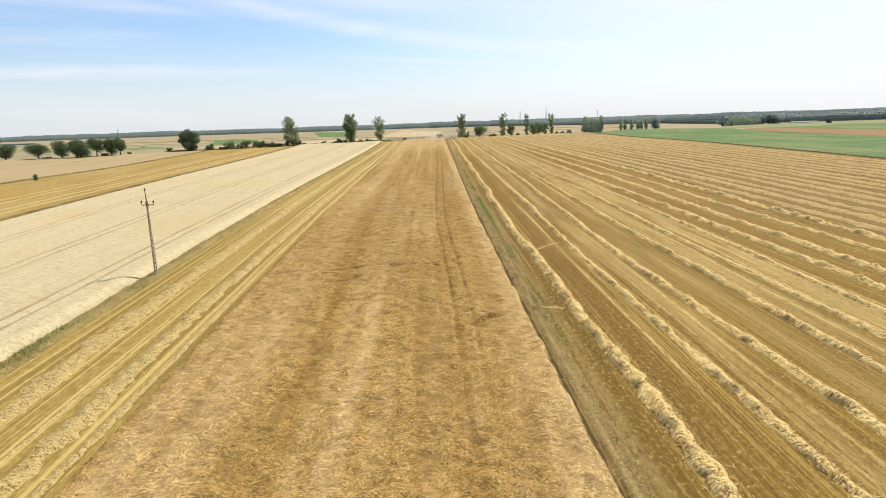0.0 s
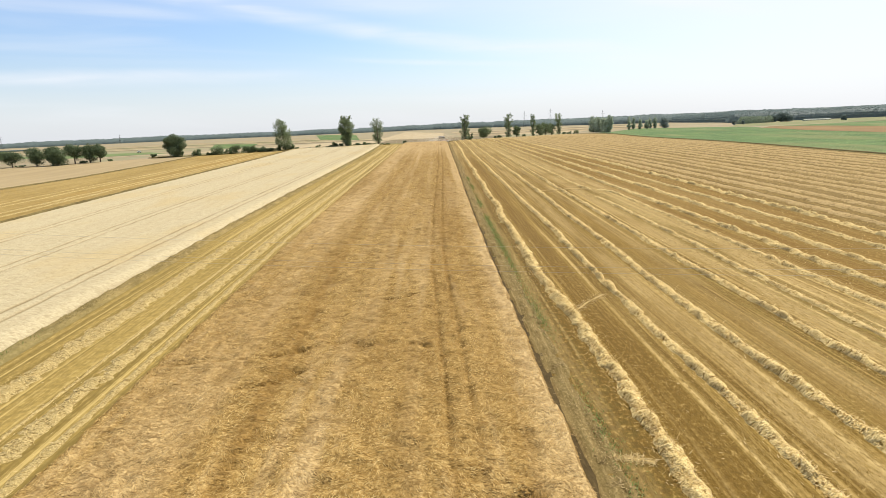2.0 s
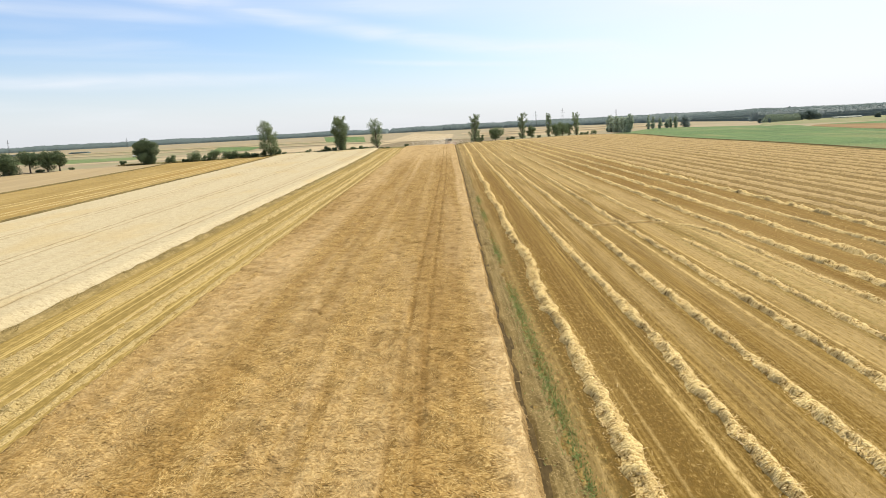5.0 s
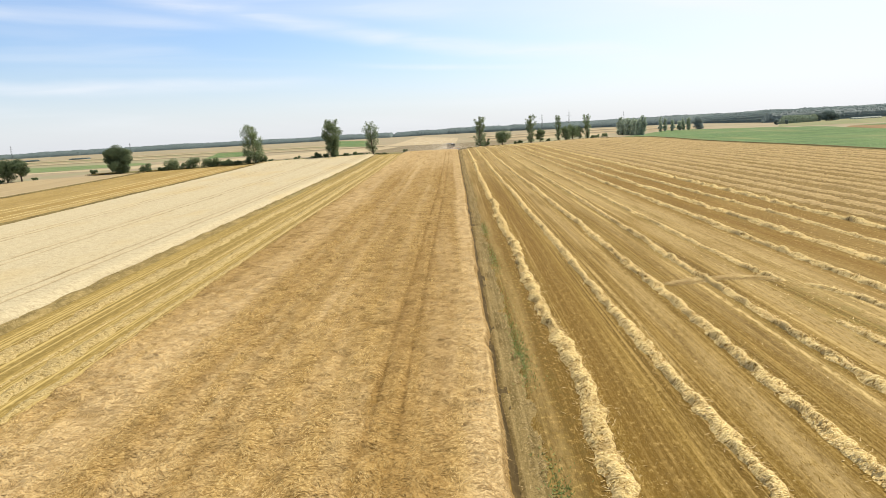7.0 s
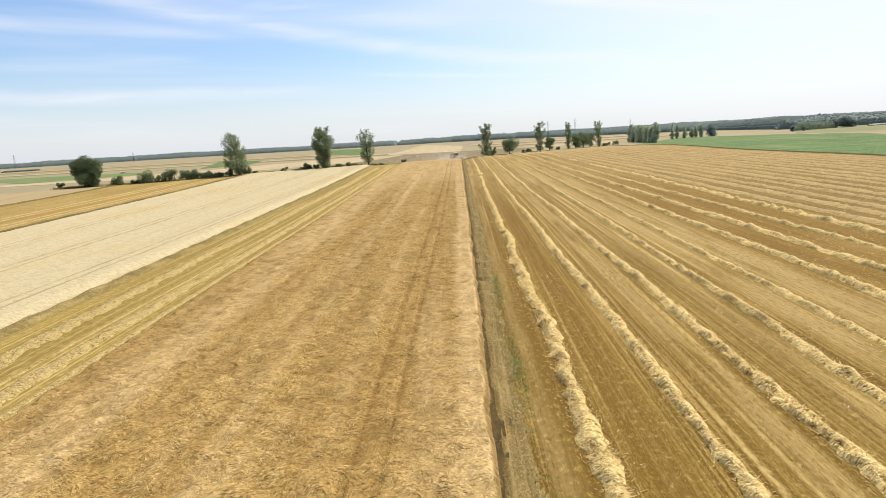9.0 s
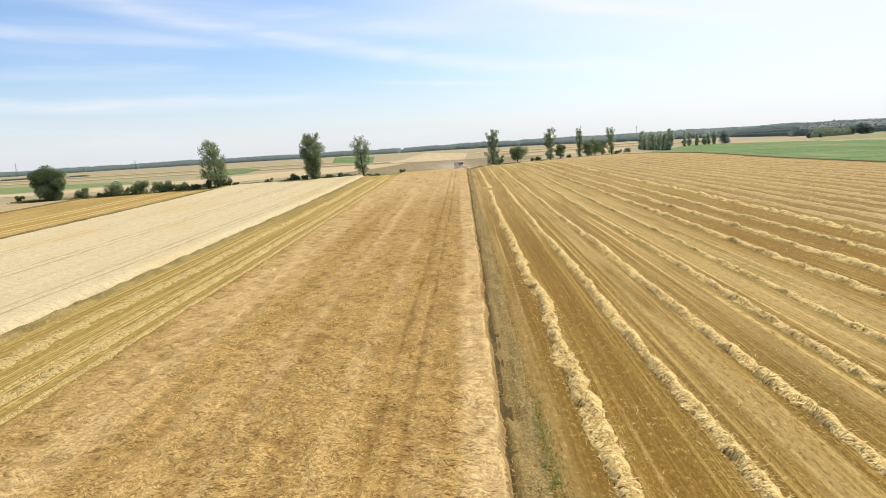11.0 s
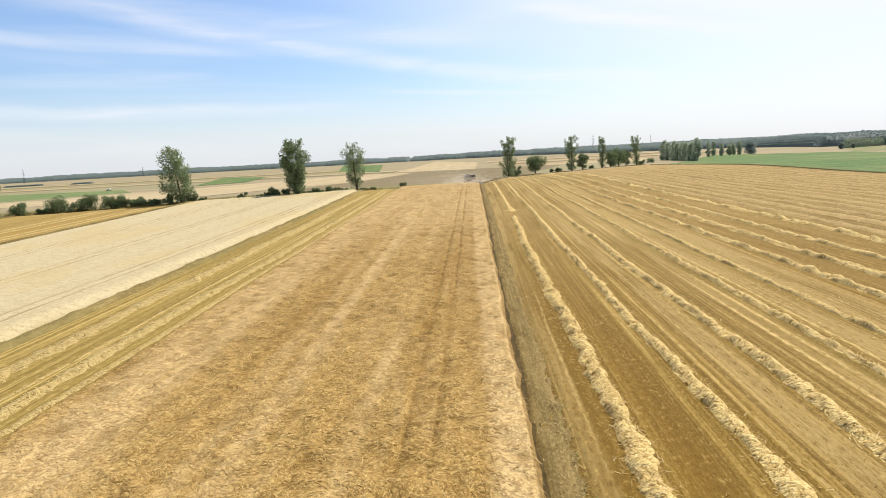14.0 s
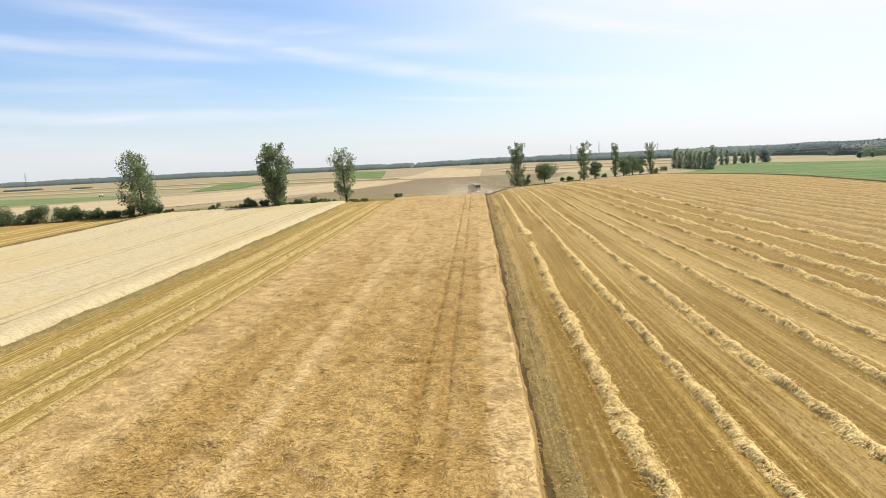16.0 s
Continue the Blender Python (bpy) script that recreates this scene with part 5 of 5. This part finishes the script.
# ---- farm by the woods ----
def shed(x, y, turn, length, wide, wall, label):
    root = tagged(new("farm_building"), label, "building", "farm buildings by the woods")
    root.matrix_world = pose(x, y, float(ground_z(x, y)) - 0.2, 0, 0, turn)
    bm = bmesh.new()
    box(bm, 0, 0, wall / 2, length, wide, wall, 0.05)
    body = part("wall", bm, m_shed, root)
    bm = bmesh.new()
    top, over = wall + wide * 0.28, 0.4
    for s in (-1, 1):
        v = [bm.verts.new(p) for p in ((-length / 2 - over, s * (wide / 2 + over), wall - 0.1), (length / 2 + over, s * (wide / 2 + over), wall - 0.1), (length / 2 + over, 0, top), (-length / 2 - over, 0, top))]
        bm.faces.new(v if s < 0 else v[::-1])
    bmesh.ops.solidify(bm, geom=bm.faces[:], thickness=0.15)
    part("roof", bm, m_shed, root, "pale sheet roof")
    for k in range(max(3, int(length / 7))):
        bm = bmesh.new()
        box(bm, -length / 2 + (k + 0.5) * length / max(3, int(length / 7)), -wide / 2 - 0.03, wall * 0.55, 1.6, 0.1, 1.2, 0.02)
        part("window", bm, m_glass, body)


shed(634, 985, 12, 52, 5, 1.3, "long low pale farm shed by the woods")
shed(905, 985, 20, 16, 10, 4.5, "white farmhouse among trees")
for k, (tx, ty) in enumerate(((868, 990), (880, 985), (950, 975), (958, 972))):
    tree(tx, ty, 21, 6, 0.05, "poplar", "tall dark poplar by the farm", 140 + k, 1200, 0.7, group="poplars by the farm")


# ---- power line ----
def power_pole(x, y, turn):
    z = float(ground_z(x, y))
    root = tagged(new("power_pole"), "slim grey concrete power pole with three insulators", "power pole", "power poles")
    root.matrix_world = pose(x, y, z, 0, 0, turn)
    # two flanges tied by rungs, tapering upwards
    for side in (-1, 1):
        bm = bmesh.new()
        vs = box(bm, 0, 0, 4.0, 0.11, 0.2, 8.4, 0.015)
        for v in vs:
            f = (v.co.z + 0.2) / 8.4
            v.co.x = v.co.x * 0.8 * (1 - 0.35 * f) + side * (0.14 - 0.085 * f)
            v.co.y *= 1 - 0.3 * f
        part("flange", bm, m_concrete, root)
    for k in range(19):
        bm = bmesh.new()
        f = (k + 0.6) * 0.42 / 8.4
        box(bm, 0, 0, (k + 0.6) * 0.42, 2 * (0.14 - 0.085 * f) - 0.05, 0.14, 0.16, 0.01)
        part("web", bm, m_concrete, root)
    bm = bmesh.new()
    box(bm, 0, 0.0, 7.9, 0.2, 0.24, 0.5, 0.03)
    part("cap_clamp", bm, m_pole_iron, root)
    bm = bmesh.new()
    tube(bm, [(-0.66, 0.1, 7.75), (0, 0.12, 7.78), (0.66, 0.1, 7.75)], [0.045, 0.05, 0.045], 8)
    arm = part("crossarm", bm, m_pole_iron, root)
    bm = bmesh.new()
    tube(bm, [(0, 0, 8.1), (-0.03, 0, 8.7), (-0.05, 0, 9.2)], [0.06, 0.05, 0.04], 8)
    part("top_spike", bm, m_pole_iron, root)
    for px_, pz in ((-0.66, 7.75), (0.66, 7.75), (-0.12, 9.05)):
        bm = bmesh.new()
        tube(bm, [(px_, 0.1, pz), (px_ * 1.04, 0.1, pz + 0.2), (px_ * 1.02, 0.1, pz + 0.3)], [0.02, 0.025, 0.02], 6)
        for q in (0.26, 0.34, 0.42):
            tube(bm, [(px_, 0.1, pz + q - 0.04), (px_, 0.1, pz + q), (px_, 0.1, pz + q + 0.05)], [0.05, 0.1, 0.05], 10)
        part("insulator", bm, m_glass_brown, root, "brown glazed insulator")
    return root


POLE_A, POLE_B = (-29.4, 62.4), (78.0, 41.0)
power_pole(*POLE_A, -8)
power_pole(*POLE_B, -8)
for off, zz in ((-0.66, 8.15), (0.66, 8.15), (-0.12, 9.45)):
    a = Vector((POLE_A[0] + 0.15 * off, POLE_A[1] + off, float(ground_z(*POLE_A)) + zz))
    b = Vector((POLE_B[0] + 0.15 * off, POLE_B[1] + off, float(ground_z(*POLE_B)) + zz))
    pts = [a.lerp(b, k / 40) - Vector((0, 0, 1.3 * 4 * (k / 40) * (1 - k / 40))) for k in range(41)]
    bm = bmesh.new()
    tube(bm, pts, [0.005] * 41, 5)
    wire = part("power_wire", bm, m_wire, None)
    tagged(wire, "thin bare aluminium power line wire", "wire", "wires of the power line")


# ---- machines ----
def combine(x, y, turn):
    root = tagged(new("combine_harvester"), "dusty combine harvester cutting the wheat, white cab roof", "combine")
    root.matrix_world = pose(x, y, float(ground_z(x, y)), 0, 0, turn) @ Matrix.Scale(0.86, 4)
    bm = bmesh.new()
    vs = box(bm, 0, -1.2, 2.1, 2.0, 5.2, 2.2, 0.12)
    for v in vs:
        if v.co.y < -2.5 and v.co.z < 2.0:
            v.co.z += 0.7
    part("body", bm, m_grey, root)
    bm = bmesh.new()
    vs = box(bm, 0, -0.8, 3.5, 2.3, 2.4, 0.7, 0.06)
    for v in vs:
        if v.co.z > 3.5:
            v.co.x *= 1.12
    part("grain_tank", bm, m_grey, root)
    bm = bmesh.new()
    vs = box(bm, 0, 1.9, 2.75, 1.7, 1.4, 1.6, 0.08)
    for v in vs:
        if v.co.z < 2.4 and v.co.y > 1.9:
            v.co.y -= 0.25
    cab = part("cab", bm, m_grey, root, "dusty driver's cab")
    for wx, wy, wz, sx, sy in ((0, 2.6, 2.95, 1.4, 0.06), (-0.85, 1.9, 2.95, 0.06, 0.9), (0.85, 1.9, 2.95, 0.06, 0.9)):
        bm = bmesh.new()
        box(bm, wx, wy, wz, sx, sy, 0.8, 0.02)
        part("window", bm, m_glass, cab, "dark cab window")
    bm = bmesh.new()
    box(bm, 0, 1.95, 3.65, 1.95, 1.75, 0.2, 0.07)
    part("cab_roof", bm, m_white, cab, "white cab roof")
    for sx in (-0.86, 0.86):
        bm = bmesh.new()
        box(bm, sx, 2.6, 2.75, 0.08, 0.08, 1.6, 0.02)
        part("cab_post", bm, m_grey, cab)
    bm = bmesh.new()
    vs = box(bm, 0, 2.6, 1.25, 1.4, 2.0, 0.7, 0.05, Matrix.Rotation(radians(-22), 4, "X"))
    part("feeder", bm, m_grey, root)
    header = bmesh.new()
    box(header, 0, 3.7, 0.75, 5.0, 0.12, 0.9, 0.03)
    box(header, 0, 4.25, 0.32, 5.0, 1.2, 0.1, 0.03)
    hd = part("header", header, m_white, root, "pale metal header")
    for sx in (-2.52, 2.52):
        bm = bmesh.new()
        vs = box(bm, sx, 4.3, 0.7, 0.06, 1.7, 0.9, 0.02)
        for v in vs:
            if v.co.y > 4.5:
                v.co.z = 0.35 + (v.co.z - 0.35) * 0.35
        part("divider", bm, m_white, hd)
    bm = bmesh.new()
    tube(bm, [(-2.45, 4.5, 1.15), (2.45, 4.5, 1.15)], [0.06, 0.06], 8)
    reel = part("reel", bm, m_red, hd, "red tined reel")
    for k in range(6):
        a = k * math.pi / 3
        bm = bmesh.new()
        tube(bm, [(-2.4, 4.5 + 0.5 * math.cos(a), 1.15 + 0.5 * math.sin(a)), (2.4, 4.5 + 0.5 * math.cos(a), 1.15 + 0.5 * math.sin(a))], [0.03, 0.03], 6)
        part("reel_bar", bm, m_red, reel)
    bm = bmesh.new()
    tube(bm, [(-2.4, 4.05, 0.6), (2.4, 4.05, 0.6)], [0.22, 0.22], 12)
    part("auger", bm, m_grey, hd)
    bm = bmesh.new()
    tube(bm, [(1.2, 0.2, 3.2), (1.35, 0.0, 3.5), (1.35, -3.6, 3.6)], [0.16, 0.16, 0.16], 10)
    part("unloading_pipe", bm, m_white, root)
    bm = bmesh.new()
    box(bm, 0, -4.0, 1.5, 1.6, 0.8, 1.2, 0.1, Matrix.Rotation(radians(20), 4, "X"))
    part("straw_hood", bm, m_grey, root)
    for wx, wy, rr, ww in ((-1.25, 1.3, 0.85, 0.6), (1.25, 1.3, 0.85, 0.6), (-1.05, -2.7, 0.55, 0.4), (1.05, -2.7, 0.55, 0.4)):
        bm = bmesh.new()
        wheel_disc(bm, wx, wy, rr, rr, ww)
        bmesh.ops.bevel(bm, geom=[e for e in bm.edges], offset=0.05, segments=1, affect="EDGES")
        tyre = part("wheel", bm, m_rubber, root)
        bm = bmesh.new()
        wheel_disc(bm, wx + math.copysign(ww / 2, wx), wy, rr, rr * 0.5, 0.06)
        part("rim", bm, m_white, tyre)
    return root


combine(9.8, 374.5, 203)


n = 60000
dust_x, dust_y = np.where(rng.random(n) < 0.6, rng.normal(7.5, 3.6, n), rng.normal(1.0, 9.0, n)), rng.normal(371, 7, n)
dust_z = np.abs(rng.normal(0, 1, n)) * (1.4 + 1.2 * np.clip((9 - dust_x) / 12, 0, 1)) + 0.3
dust = blades("dust_cloud", dust_x - row_shift(dust_x, dust_y), dust_y, dust_z, rng.uniform(0.035, 0.065, n), rng.uniform(0.035, 0.065, n), rng.uniform(0, 1, n), rng.uniform(0, 6.28, n), b_dust)
tagged(dust, "thin pale dust hanging round the working combine", "dust")


def trailer(x, y, turn):
    root = tagged(new("farm_trailer"), "small white covered trailer standing in a field", "trailer")
    root.matrix_world = pose(x, y, float(ground_z(x, y)) + 0.2, 0, 0, turn)
    bm = bmesh.new()
    box(bm, 0, 0, 1.7, 3.6, 2.1, 1.5, 0.45)
    part("body", bm, m_white, root)
    bm = bmesh.new()
    box(bm, 0, 0, 0.75, 5.0, 1.2, 0.2, 0.03)
    part("chassis", bm, m_steel, root)
    bm = bmesh.new()
    tube(bm, [(2.5, 0, 0.75), (4.2, 0, 0.6)], [0.08, 0.06], 6)
    part("drawbar", bm, m_steel, root)
    for wx in (-1.4, 1.4):
        for wy in (-1.0, 1.0):
            bm = bmesh.new()
            vs = bmesh.ops.create_cone(bm, cap_ends=True, segments=14, radius1=0.45, radius2=0.45, depth=0.3)["verts"]
            bmesh.ops.transform(bm, matrix=Matrix.Translation((wx, wy, 0.45)) @ Matrix.Rotation(radians(90), 4, "X"), verts=vs)
            part("wheel", bm, m_rubber, root)


trailer(-369, 796, 20)


def pylon(x, y, height):
    root = tagged(new("lattice_mast"), "thin far steel lattice mast on the horizon", "mast", "far masts")
    root.location = (x, y, float(ground_z(x, y)) - 0.5)
    w = height * 0.06
    for sx, sy in ((-1, -1), (1, -1), (1, 1), (-1, 1)):
        bm = bmesh.new()
        tube(bm, [(sx * w, sy * w, 0), (sx * w * 0.15, sy * w * 0.15, height)], [0.22, 0.12], 4)
        part("leg", bm, m_steel, root)
    for k in range(6):
        f0, f1 = k / 6, (k + 1) / 6
        a, b = w * (1 - 0.85 * f0), w * (1 - 0.85 * f1)
        bm = bmesh.new()
        for s in (-1, 1):
            tube(bm, [(-a * s, -a, height * f0), (b * s, -b, height * f1)], [0.1, 0.1], 4)
        part("brace", bm, m_steel, root)
    for f, l in ((0.72, 0.16), (0.86, 0.12)):
        bm = bmesh.new()
        tube(bm, [(-height * l, 0, height * f), (0, 0, height * (f + 0.03)), (height * l, 0, height * f)], [0.1, 0.2, 0.1], 4)
        part("arm", bm, m_steel, root)


for mx, my, mh in ((330, 2050, 52), (460, 2250, 60), (640, 2200, 46), (-1560, 2250, 50), (-1180, 2350, 36)):
    pylon(mx, my, mh)
